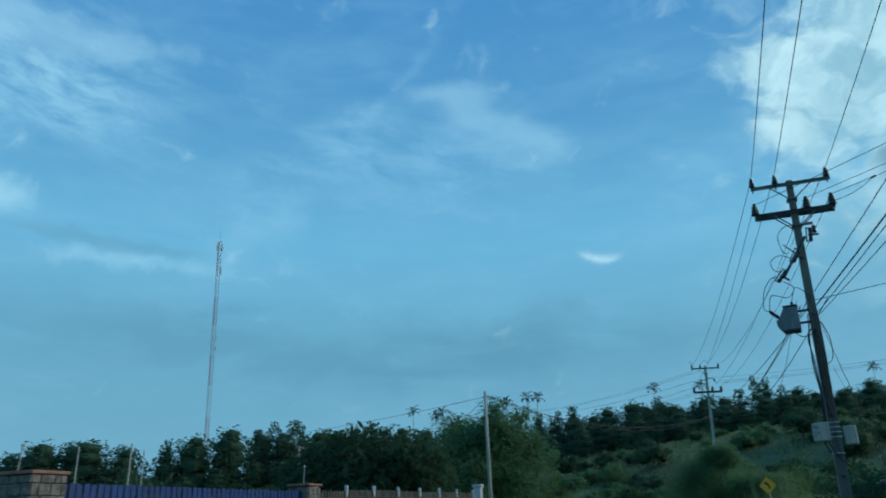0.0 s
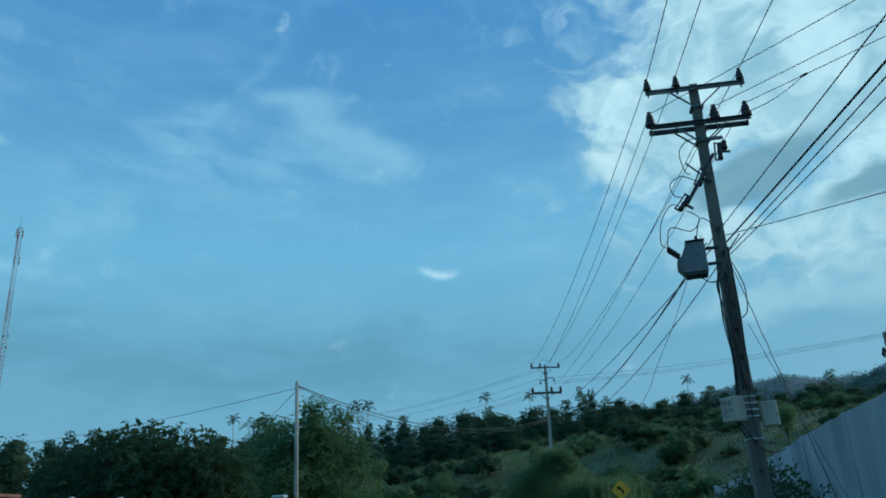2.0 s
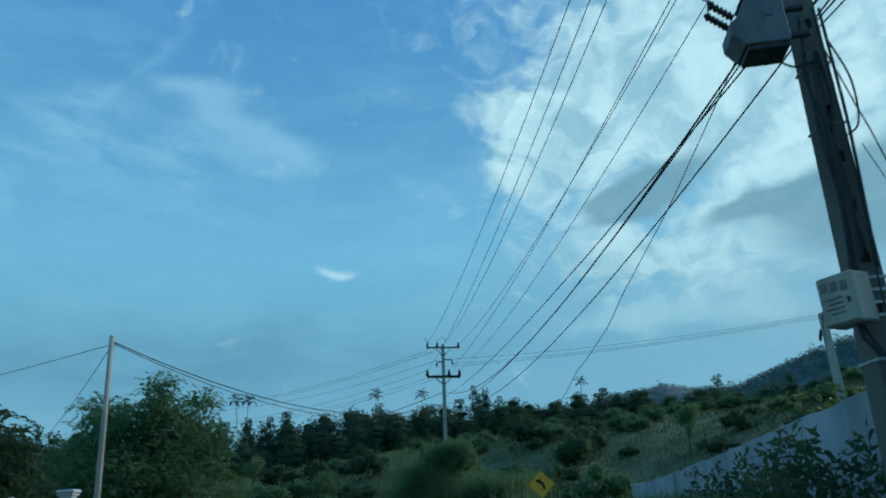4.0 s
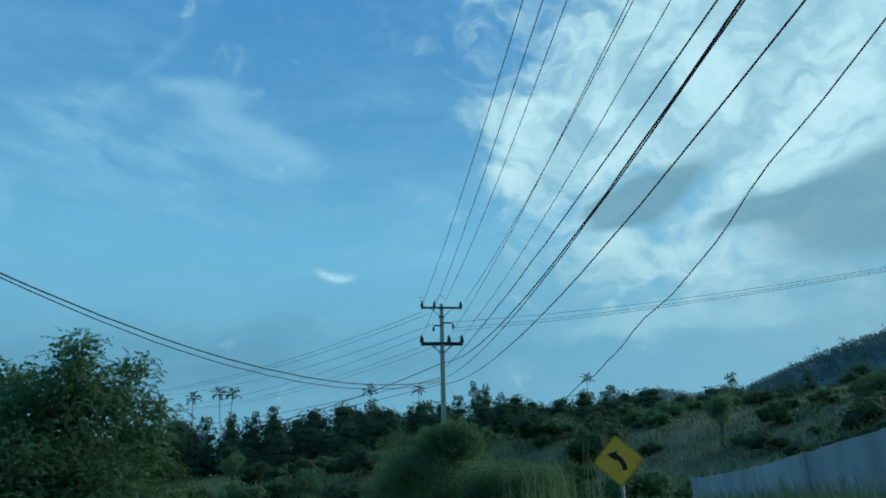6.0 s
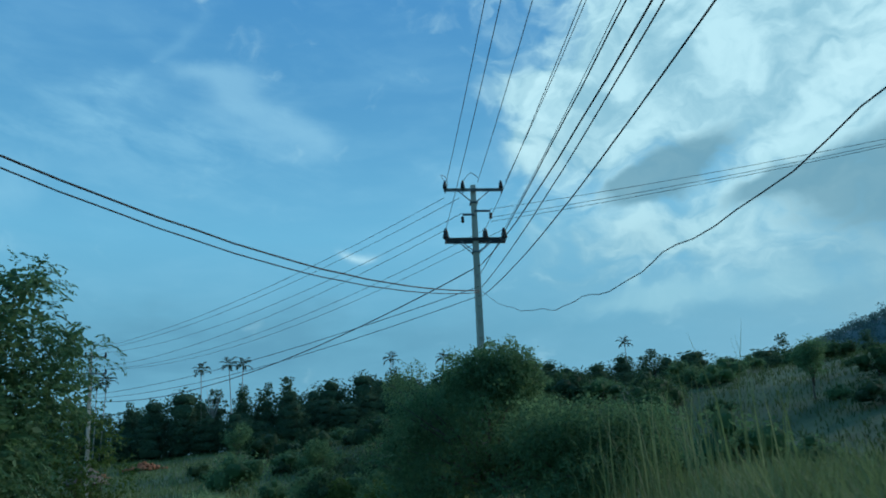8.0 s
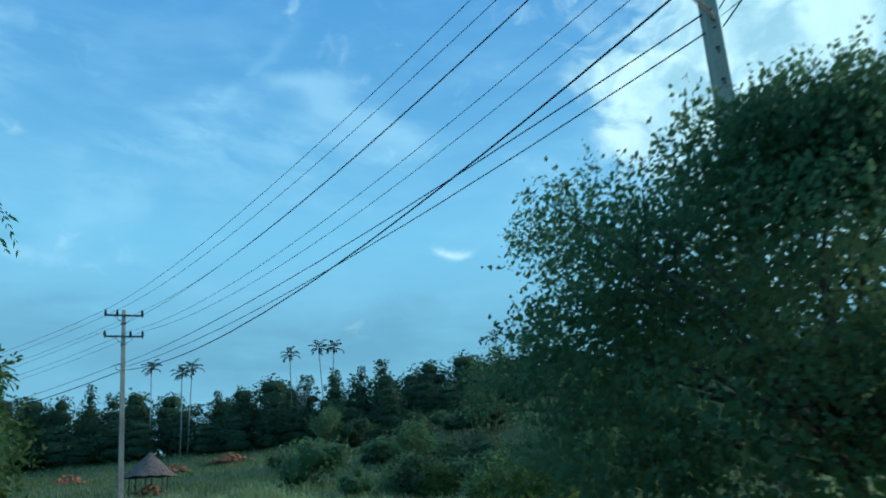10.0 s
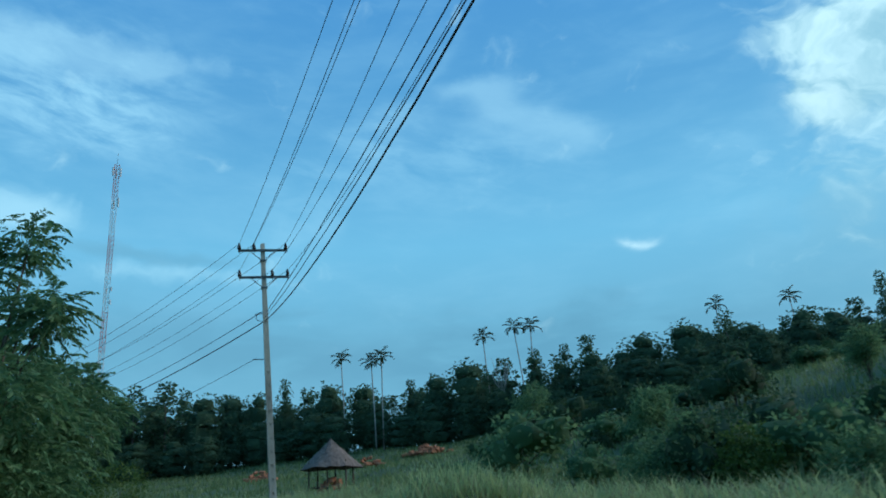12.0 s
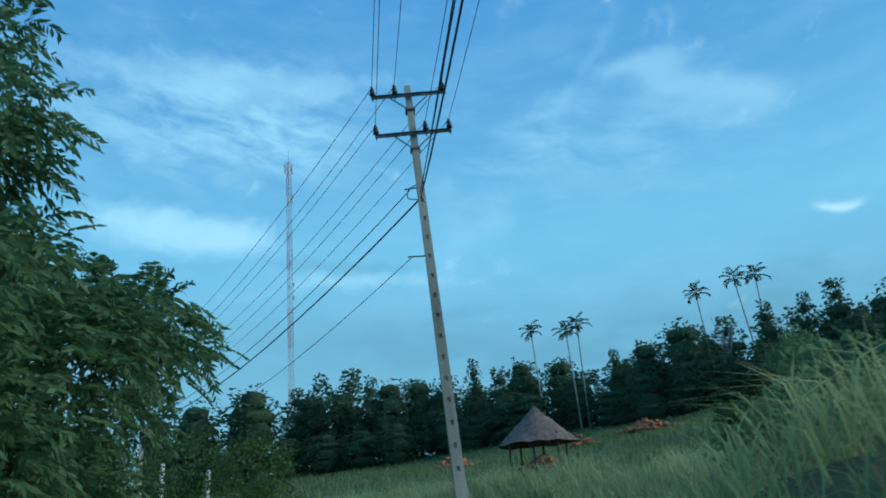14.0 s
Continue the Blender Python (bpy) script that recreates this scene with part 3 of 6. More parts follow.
# fuse cutouts and lightning arresters hanging beside pole A
for k, (x, z, lean) in enumerate(((-0.22, 7.85, 0.5), (-0.66, 7.32, 0.7), (0.24, 8.4, 0.1))):
    f = empty("fuse_cutout", Matrix.Translation((2.74 + x, 21.45, z)) @ Matrix.Rotation(lean, 4, "Y"))
    tagged(f, "dark porcelain fuse cutout bracketed to the pole", "fuse cutout", "fuse cutouts on the pole")
    part("barrel", lathe(bmesh.new(), [(0.03, -0.2), (0.055, -0.17), (0.055, -0.1), (0.035, -0.08), (0.06, -0.05), (0.06, 0.03), (0.035, 0.05), (0.055, 0.08), (0.055, 0.16), (0.03, 0.2)]), PORCELAIN, f, flat=False)
    part("fuse_tube", tube(bmesh.new(), [(-0.1, 0, -0.19), (-0.1, 0, 0.19)], 0.016, 6), DARK_STEEL, f)
    for cz in (0.19, -0.19):
        part("clamp", box(bmesh.new(), (-0.05, 0, cz), (0.14, 0.03, 0.03)), DARK_STEEL, f)
    part("bracket", box(bmesh.new(), (0.1, 0, 0), (0.2, 0.035, 0.05)), DARK_STEEL, f)
arm = empty("cutout_arm", Matrix.Translation((2.55, 21.42, 7.85)))
tagged(arm, "dark slanting steel arm bolted across the pole", "steel arm")
part("beam", tube(bmesh.new(), [(0.28, 0, 0.5), (-0.42, -0.05, -0.55)], 0.045, 4), DARK_STEEL, arm)
part("strut", tube(bmesh.new(), [(-0.3, 0, 0.35), (0.0, 0, 0.02)], 0.02, 4), DARK_STEEL, arm)

# transformer on pole A
tr = empty("pole_transformer", Matrix.Translation((2.07, 21.42, 5.80)) @ Matrix.Rotation(radians(-8), 4, "Z") @ Matrix.Diagonal((0.78, 0.8, 0.92, 1)))
tagged(tr, "grey steel pole-mounted transformer with slanted bushings", "transformer")
bm = bmesh.new()
pts = [(-0.30, 0.0), (0.27, 0.0), (0.27, 0.66), (-0.16, 0.66), (-0.34, 0.36), (-0.44, 0.30), (-0.44, 0.16)]
f0 = [bm.verts.new((x, -0.24, z)) for x, z in pts]
f1 = [bm.verts.new((x, 0.24, z)) for x, z in pts]
bm.faces.new(f0)
bm.faces.new(f1[::-1])
for k in range(len(pts)):
    bm.faces.new((f0[k], f1[k], f1[(k + 1) % len(pts)], f0[(k + 1) % len(pts)]))
bmesh.ops.recalc_face_normals(bm, faces=bm.faces)
bmesh.ops.bevel(bm, geom=bm.edges[:], offset=0.012, segments=1, affect="EDGES")
part("tank", bm, TANK, tr)
part("lid", box(bmesh.new(), (0.055, 0, 0.69), (0.47, 0.54, 0.035), 0.008), DARK_STEEL, tr)
part("base_plate", box(bmesh.new(), (-0.01, 0, -0.03), (0.52, 0.42, 0.06), 0.008), DARK_STEEL, tr)
for y in (-0.13, 0.1):
    prof = [(0.055, 0)] + [(0.03 + 0.025 * (k % 2), 0.03 + 0.03 * k) for k in range(10)] + [(0.02, 0.36)]
    part("bushing", lathe(bmesh.new(), prof, (-0.35, y, 0.42), (-0.75, 0, 0.62)), PORCELAIN, tr, flat=False)
part("bushing", lathe(bmesh.new(), [(0.04, 0), (0.05, 0.04), (0.03, 0.06), (0.045, 0.1), (0.02, 0.16)], (0.12, 0.0, 0.70), (0, 0, 1)), PORCELAIN, tr, flat=False)
for z in (0.2, 0.55):
    part("hanger", box(bmesh.new(), (0.43, 0.05, z), (0.40, 0.08, 0.06), 0.008), DARK_STEEL, tr)
part("number_plate_panel", box(bmesh.new(), (0.05, -0.255, 0.38), (0.12, 0.01, 0.09)), STEEL, tr, "blank metal plate")

# meter boxes on pole A
for x, y, turn, z, printed in ((2.26, 21.42, -64, 2.92, True), (2.93, 21.62, -10, 2.82, False)):
    mb = empty("meter_box", Matrix.Translation((x, y, z)) @ Matrix.Rotation(radians(turn), 4, "Z"))
    tagged(mb, "cream sheet-metal meter box with printed windows strapped to the pole" if printed else "plain cream sheet-metal box strapped to the pole", "meter box", "meter boxes on the pole")
    part("case", box(bmesh.new(), (0, 0, 0.23), (0.36 if printed else 0.30, 0.26 if printed else 0.20, 0.46), 0.018), BOXPAINT, mb)
    door = part("door", box(bmesh.new(), (0, -0.138 if printed else -0.108, 0.23), (0.33 if printed else 0.27, 0.016, 0.43), 0.006), BOXPAINT, mb)
    part("latch", box(bmesh.new(), (0.12, -0.152 if printed else -0.122, 0.20), (0.02, 0.02, 0.05), 0.004), DARK_STEEL, door)
    if printed:
        for k in range(3):
            part("meter_window", box(bmesh.new(), (-0.10 + 0.10 * k, -0.150, 0.36 - 0.012 * k), (0.065, 0.008, 0.085), 0.003), LABELPAINT, door, "small dark glazed window")
        for k in range(4):
            part("print_bar", box(bmesh.new(), (-0.03 + 0.02 * (k % 2), -0.149, 0.24 - 0.045 * k), (0.19 - 0.05 * (k % 2), 0.006, 0.016)), LABELPAINT, door)
        part("conduit", tube(bmesh.new(), [(0.05, 0, 0.02), (0.06, 0.02, -0.12), (0.14, 0.08, -0.3)], 0.022, 6), RUBBER, mb)
for k, z in enumerate((2.62, 3.02, 3.14, 3.26, 3.38, 5.0, 5.7)):
    st = new("strap", as_mesh("strap", box(bmesh.new(), (2.52 + 0.022 * z, 21.645, z), (0.30 - 0.010 * z, 0.36 - 0.014 * z, 0.025)), WHITEWASH if z < 4 else STEEL, True))
    tagged(st, "thin metal strap tightened round the concrete pole", "strap", "straps on the pole")

# pole behind the wall, and the slim pole by the fence
DX_, DY_ = 19.0, 52.6
d_base = gz(DX_, DY_)
pole_d = empty("utility_pole", Matrix.Translation((DX_, DY_, d_base - 0.3)))
tagged(pole_d, "distant concrete pole with one short crossarm behind the wall", "utility pole", "poles of the overhead line")
dh = 10.43 - d_base + 0.3
part("shaft", shaft_mesh(dh, (0.40, 0.44), (0.27, 0.30), [0.7 + 0.52 * k for k in range(5)]), CONCRETE, pole_d)
turn_d = Matrix.Rotation(radians(62), 4, "Z")
bm = channel(1.9, dh - 0.16, -0.17)
bmesh.ops.transform(bm, matrix=turn_d, verts=bm.verts)
part("crossarm", bm, DARK_STEEL, pole_d)
for x in (-0.85, 0.1, 0.85):
    p = turn_d @ Vector((x, -0.2, dh - 0.1))
    insulator(pole_d, (p.x, p.y, p.z), 1.0)
for k in range(3):
    p = turn_d @ Vector((-0.75 + 0.5 * k, -0.25, dh - 0.5))
    part("fuse_cutout", lathe(bmesh.new(), [(0.03, -0.45), (0.055, -0.4), (0.055, 0.0), (0.025, 0.05)], (p.x - 0.55, p.y, p.z - 0.55), (0.35, 0, 1)), PORCELAIN, pole_d)
    part("dropper", tube(bmesh.new(), [(p.x - 0.4, p.y, p.z - 0.5), (p.x - 0.25, p.y, p.z + 0.35)], 0.012, 4), RUBBER, pole_d)
thin = empty("fence_pole", Matrix.Translation((-11.95, 38.9, gz(-11.95, 38.9) - 0.2)))
tagged(thin, "slim grey concrete pole beside a boundary fence", "pole")
tz = 7.8 - gz(-11.95, 38.9) + 0.2
part("shaft", tube(bmesh.new(), [(0, 0, 0), (0, 0, tz)], [0.115, 0.075], 10), CONCRETE, thin, flat=False)
part("hook", tube(bmesh.new(), [(0.05, 0, tz - 0.35), (0.2, 0.05, tz - 0.32), (0.22, 0.05, tz - 0.4)], 0.012, 5), STEEL, thin)

# ---- wires ----


def wire(a, b, sag, r, label, mat=None, wobble=0.0, group="overhead wires", n=26, seed=1):
    a, b = Vector(a), Vector(b)
    rng = random.Random(seed)
    ph = [rng.random() * 6.28 for _ in range(4)]
    pts = []
    for k in range(n + 1):
        t = k / n
        p = a.lerp(b, t)
        p.z -= sag * 4 * t * (1 - t)
        w = wobble * math.sin(math.pi * t)
        p += Vector((w * math.sin(9 * t * 6.28 + ph[0]), 0, w * (math.sin(11 * t * 6.28 + ph[1]) + 0.6 * math.sin(23 * t * 6.28 + ph[2]))))
        pts.append(p)
    ob = new("overhead_wire", as_mesh("overhead_wire", tube(bmesh.new(), pts, r, 5), mat or ALLOY))
    tagged(ob, label, "wire", group)
    return ob


def arm_points(pole, z, xs, y, up=0.3):
    bpy.context.view_layer.update()
    return [pole.matrix_world @ Vector((x, y, z + up)) for x in xs]


UP, LO = (-0.98, -0.37, 0.95), (-1.0, 0.34, 0.98)
pa_u = arm_points(pole_a, 9.98 - base_a + 0.3, UP, -0.17)
pa_l = arm_points(pole_a, 9.16 - base_a + 0.3, LO, -0.03, 0.38)
pb_u = arm_points(pole_b, 11.5 - base_b + 0.3, UP, -0.17)
pb_l = arm_points(pole_b, 9.72 - base_b + 0.3, LO, -0.03, 0.38)
pc_u = arm_points(pole_c, 10.62, UP, -0.17)
pc_l = arm_points(pole_c, 9.42, LO, -0.17)
pe_u = arm_points(pole_e, 11.85 - base_e + 0.3, UP, -0.17)
pe_l = arm_points(pole_e, 10.7 - base_e + 0.3, LO, -0.17)
pz_u = arm_points(pole_z, 10.0, UP, -0.17)
pz_l = [Vector((28.4, -8.4, 9.75)), Vector((29.7, -7.6, 9.7)), Vector((30.4, -7.1, 9.7))]
pb_far = arm_points(pole_b, 11.5 - base_b + 0.3, (-1.0, -0.45), 0.25, -0.12) + arm_points(pole_b, 11.5 - base_b + 0.3, (-0.4,), 0.1, -0.75)
pb_near = arm_points(pole_b, 11.5 - base_b + 0.3, (-0.93, 0.15, 1.12), -0.17)
for p, q, sag in ((pz_u, pa_u, 0.75), (pa_u, pb_near, 0.67), (pb_far, pc_u, 0.85), (pc_u, pe_u, 1.05)):
    for k, (a, b) in enumerate(zip(p, q)):
        wire(a, b, sag + 0.04 * k, 0.0095, "bare aluminium conductor strung between crossarms")
for p, q, sag in ((pz_l, pa_l, 0.45), (pa_l, pb_l, 0.7), (pb_l, pc_l, 1.08), (pc_l, pe_l, 1.05)):
    for k, (a, b) in enumerate(zip(p, q)):
        wire(a, b, sag + 0.06 * k, 0.0085, "bare aluminium conductor strung between crossarms")
AX, BX, CX = Vector((2.74, 21.6, 0)), Vector((-0.77, 60.45, 0)), Vector((-27.3, 88.2, 0))
H = lambda p, z, dx=0.0, dy=0.0: (p.x + dx, p.y + dy, z)
thick = "thick black bundled cable slung between poles"
slim = "black insulated service cable slung between poles"
# between A and B
wire(H(AX, 6.48, -0.35, 0.0), H(BX, 8.76), 1.36, 0.014, thick, RUBBER, 0.006, seed=2)
wire(H(AX, 6.62, 0.0, 0.1), H(BX, 8.5), 0.5, 0.012, slim, RUBBER, 0.006, seed=3)
wire(H(AX, 6.7, -0.1, 0.1), H(BX, 8.03), 1.06, 0.011, slim, RUBBER, 0.006, seed=4)
wire(H(AX, 6.64, 0.35, 0.1), H(BX, 7.72), 1.34, 0.012, slim, RUBBER, 0.004, seed=8)
wire(H(AX, 6.65, -0.42, 0.0), H(BX, 7.9), 3.72, 0.0065, "slack wavy service cable sagging low between poles", RUBBER, 0.035, n=90, seed=5)
# before A, overhead
wire(H(AX, 6.83, 0.05), (5.3, -17.4, 6.85), 0.12, 0.010, slim, RUBBER, 0.004, seed=6)
wire(H(AX, 6.47, 0.05), (5.8, -17.4, 6.4), 0.15, 0.017, thick, RUBBER, 0.006, seed=7)
wire(H(AX, 6.28, 0.06), (5.6, -17.4, 6.25), 0.15, 0.010, slim, RUBBER, 0.004, seed=9)
wire(H(AX, 6.2, 0.07), (6.5, -17.4, 6.1), 0.15, 0.009, slim, RUBBER, 0.004, seed=10)
wire(H(AX, 6.6, 0.0), (24.0, 9.0, 8.0), 0.4, 0.009, slim, RUBBER, 0.003, seed=11)
wire((2.78, 21.6, 6.0), (3.85, 21.3, gz(3.85, 21.3) - 0.05), 0.0, 0.008, "slanting stay wire with creeper remains beside the pole", RUBBER, 0.012, "stay wires", seed=12)
wire((2.85, 21.5, 4.75), (4.1, 21.2, gz(4.1, 21.2) - 0.05), 0.05, 0.005, "thin slack wire hanging down from the pole", RUBBER, 0.01, "stay wires", seed=13)
# splice with its tail on the branching conductor
sp0, sp1 = pa_l[2], pz_l[2]
sk = 0.034
spot = sp0.lerp(sp1, sk) - Vector((0, 0, 0.57 * 4 * sk * (1 - sk)))
splice = new("wire_clamp", as_mesh("wire_clamp", tube(bmesh.new(), [spot - (sp1 - sp0).normalized() * 0.07, spot + (sp1 - sp0).normalized() * 0.07], 0.028, 6), DARK_STEEL))
tagged(splice, "small dark clamp joining two overhead conductors", "clamp")
wire(sp0 + Vector((0.05, 0.0, -0.2)), spot, 0.09, 0.0085, "short tail of a conductor tied back to the crossarm")
# between B and C
wire(H(BX, 8.78), H(CX, 9.55), 1.38, 0.02, thick, RUBBER, 0.005, seed=14)
wire(H(BX, 8.05, -0.1), H(CX, 9.95, 0.1), 0.52, 0.013, slim, RUBBER, 0.005, seed=15)
wire(H(BX, 7.74, -0.1), H(CX, 9.7), 0.68, 0.012, slim, RUBBER, 0.006, seed=16)
# past C
EX = Vector((POLE_E[0], POLE_E[1], 0))
wire(H(CX, 9.55), H(EX, 8.85), 1.0, 0.024, thick, RUBBER, 0.005, seed=17)
wire(H(CX, 9.9, -0.35), H(EX, 9.2), 0.95, 0.013, slim, RUBBER, 0.005, seed=18)
wire(H(CX, 8.05, -0.4), H(EX, 7.6), 1.0, 0.010, slim, RUBBER, 0.005, seed=19)
# slim pole to B, and on to the left
wire((-11.9, 38.9, 7.6), H(BX, 7.92, -0.1), 1.28, 0.019, thick, RUBBER, 0.008, seed=20)
wire((-11.9, 38.9, 7.55), H(BX, 7.85, -0.1), 1.42, 0.014, slim, RUBBER, 0.008, seed=21)
wire((-11.98, 38.9, 7.5), (-46.0, 62.0, 9.2), 0.4, 0.012, slim, RUBBER, 0.004, seed=22)
wire((-11.98, 38.9, 7.4), (-34.0, 74.0, 7.6), 0.9, 0.012, slim, RUBBER, 0.004, seed=23)
# B to the pole behind the wall
for k, z in enumerate((10.75, 10.45, 10.3)):
    wire(H(BX, z, 0.5), (18.6 + 0.3 * k, 52.4 - 0.45 * k, 10.3 - 0.13 * k), 0.3, 0.008, "bare aluminium conductor branching off to a side line", seed=30 + k)
# short jumpers at A and B
def jumper(pts, r=0.010, label="black jumper lead looping beside the pole"):
    ps = [Vector(p) for p in pts]
    out = []
    for i in range(len(ps) - 1):
        p0, p1, p2, p3 = ps[max(i - 1, 0)], ps[i], ps[i + 1], ps[min(i + 2, len(ps) - 1)]
        for k in range(6):
            t = k / 6
            out.append(0.5 * ((2 * p1) + (p2 - p0) * t + (2 * p0 - 5 * p1 + 4 * p2 - p3) * t * t + (3 * p1 - p0 - 3 * p2 + p3) * t ** 3))
    out.append(ps[-1])
    ob = new("jumper_lead", as_mesh("jumper_lead", tube(bmesh.new(), out, r, 5), RUBBER))
    tagged(ob, label, "wire", "jumper leads")


jumper([(2.65, 21.45, 8.75), (2.35, 21.4, 8.7), (2.15, 21.4, 8.45), (2.2, 21.4, 8.0), (2.3, 21.4, 7.95)])
jumper([(2.42, 21.4, 7.75), (2.1, 21.38, 7.9), (1.85, 21.38, 7.75), (1.9, 21.4, 7.5), (2.05, 21.4, 7.45)])
jumper([(2.02, 21.4, 7.2), (1.80, 21.4, 7.3), (1.55, 21.38, 6.95), (1.46, 21.3, 6.45), (1.60, 21.32, 6.36)])
jumper([(2.08, 21.4, 7.15), (2.3, 21.4, 6.95), (2.1, 21.4, 6.7), (1.70, 21.4, 6.80), (1.60, 21.48, 6.36)])
jumper([(2.18, 21.4, 6.58), (2.32, 21.4, 6.95), (2.55, 21.45, 6.8), (2.62, 21.45, 6.5)])
jumper([(2.6, 21.45, 5.8), (2.52, 21.42, 5.0), (2.54, 21.42, 4.2), (2.5, 21.42, 3.5)], 0.018)
jumper([(2.62, 21.45, 5.8), (2.60, 21.40, 5.2), (2.50, 21.40, 4.6), (2.56, 21.42, 3.5)], 0.014)
jumper([(2.74, 21.42, 6.3), (2.72, 21.42, 5.0), (2.66, 21.42, 4.0), (2.62, 21.42, 3.45)], 0.016)
jumper([(2.78, 21.5, 6.0), (2.92, 21.5, 5.5), (2.88, 21.5, 5.0), (2.72, 21.5, 4.85)], 0.011)
jumper([(2.1, 21.4, 5.75), (2.3, 21.4, 5.6), (2.6, 21.45, 5.7)], 0.012)
for k in range(3):
    jumper([(2.50, 21.42, 6.2 - 0.2 * k), (2.42 - 0.02 * k, 21.38, 5.5), (2.37 + 0.03 * k, 21.36, 4.8 + 0.1 * k), (2.42 + 0.012 * k, 21.4, 4.1), (2.36 + 0.03 * k, 21.42, 3.4)], 0.013, "black supply lead hanging down the pole's side")
jumper([(2.66, 21.40, 6.3), (2.64, 21.38, 5.2), (2.62, 21.37, 4.2), (2.56, 21.37, 3.2), (2.6, 21.36, 2.6), (2.9, 21.4, 2.5)], 0.009, "pale earth wire running down the pole")
jumper([(2.36, 21.45, 2.92), (2.55, 21.4, 2.5), (2.8, 21.4, 2.35), (3.05, 21.5, 2.4)], 0.014)
jumper([pb_u[0], pb_u[0] + Vector((-0.12, 0, 0.25)), pb_u[0] + Vector((0.05, 0.3, 0.3)), pb_u[0] + Vector((0.1, 0.4, 0.0))])
jumper([pb_u[1] + Vector((0, 0, 0)), pb_u[1] + Vector((0.3, 0, 0.32)), pb_u[1] + Vector((0.55, 0, 0.1))])
jumper([H(CX, 9.95, 0.2), H(CX, 9.9, -0.25, -0.1), H(CX, 9.65, -0.35, -0.1), H(CX, 9.55, -0.1)], 0.013)

# ---- road sign ----
sg = empty("curve_warning_sign", Matrix.Translation((1.335, 36.58, gz(1.335, 36.58))) @ Matrix.Rotation(radians(-22), 4, "Z"))
tagged(sg, "yellow diamond warning sign with a black left-bend arrow", "road sign")
sh = 2.25 - gz(1.335, 36.58)


def plate(size, y0, y1, rad):
    bm = bmesh.new()
    out = []
    h = size / 2
    for cx, cy, a0 in ((h - rad, h - rad, 0), (-h + rad, h - rad, 90), (-h + rad, -h + rad, 180), (h - rad, -h + rad, 270)):
        for k in range(5):
            a = radians(a0 + 22.5 * k)
            out.append((cx + rad * math.cos(a), cy + rad * math.sin(a)))
    c = math.sqrt(0.5)
    out = [((x - y) * c, (x + y) * c) for x, y in out]
    f0 = [bm.verts.new((x, y0, sh + z)) for x, z in out]
    f1 = [bm.verts.new((x, y1, sh + z)) for x, z in out]
    bm.faces.new(f0)
    bm.faces.new(f1[::-1])
    for k in range(len(out)):
        bm.faces.new((f0[k], f1[k], f1[(k + 1) % len(out)], f0[(k + 1) % len(out)]))
    bmesh.ops.recalc_face_normals(bm, faces=bm.faces)
    return bm


part("plate", plate(0.555, -0.004, 0.0, 0.03), YELLOW, sg)
part("border", plate(0.535, -0.0075, -0.0045, 0.03), BLACK, sg, "thin black border line")
part("face", plate(0.520, -0.011, -0.008, 0.028), YELLOW, sg)
bm = bmesh.new()
arc = [(0.085 - 0.19 * (1 - math.cos(a)), -0.14 + 0.23 * math.sin(a)) for a in [1.25 * k / 8 for k in range(9)]]
lo, hi = [], []
for k, (x, z) in enumerate(arc):
    x2, z2 = arc[min(k + 1, 8)]
    x1, z1 = arc[max(k - 1, 0)]
    L = math.hypot(x2 - x1, z2 - z1)
    nx, nz = -(z2 - z1) / L * 0.036, (x2 - x1) / L * 0.036
    lo.append(bm.verts.new((x + nx, -0.0145, sh + z + nz)))
    hi.append(bm.verts.new((x - nx, -0.0145, sh + z - nz)))
for k in range(8):
    bm.faces.new((lo[k], lo[k + 1], hi[k + 1], hi[k]))
ex, ezz = arc[-1]
bm.faces.new([bm.verts.new((ex + dx, -0.0145, sh + ezz + dz)) for dx, dz in ((0.01, -0.075), (0.035, 0.07), (-0.125, 0.03))])
bmesh.ops.solidify(bm, geom=bm.faces[:], thickness=0.002)
part("arrow", bm, BLACK, sg, "black arrow bending to the left")
part("post", tube(bmesh.new(), [(0, 0.03, -0.1), (0, 0.03, sh + 0.25)], 0.03, 8), STEEL, sg, flat=False)
for dz in (-0.15, 0.15):
    part("bolt", lathe(bmesh.new(), [(0.012, 0), (0.012, 0.01)], (0, -0.012, sh + dz), (0, -1, 0), 6), STEEL, sg)

# ---- boundary wall on the outer verge ----
wl = empty("boundary_wall", Matrix.Translation((0, 0, 0)))
tagged(wl, "stained white concrete boundary wall with a stepped top", "wall", kind="structure")
WALL_A, WALL_B = Vector((3.55, 17.0)), Vector((8.15, 53.7))


def wall_top(y):
    return float(np.interp(y, [17, 22, 28, 36, 45, 50, 54], [2.9, 2.9, 2.8, 2.62, 2.47, 2.5, 2.58]))


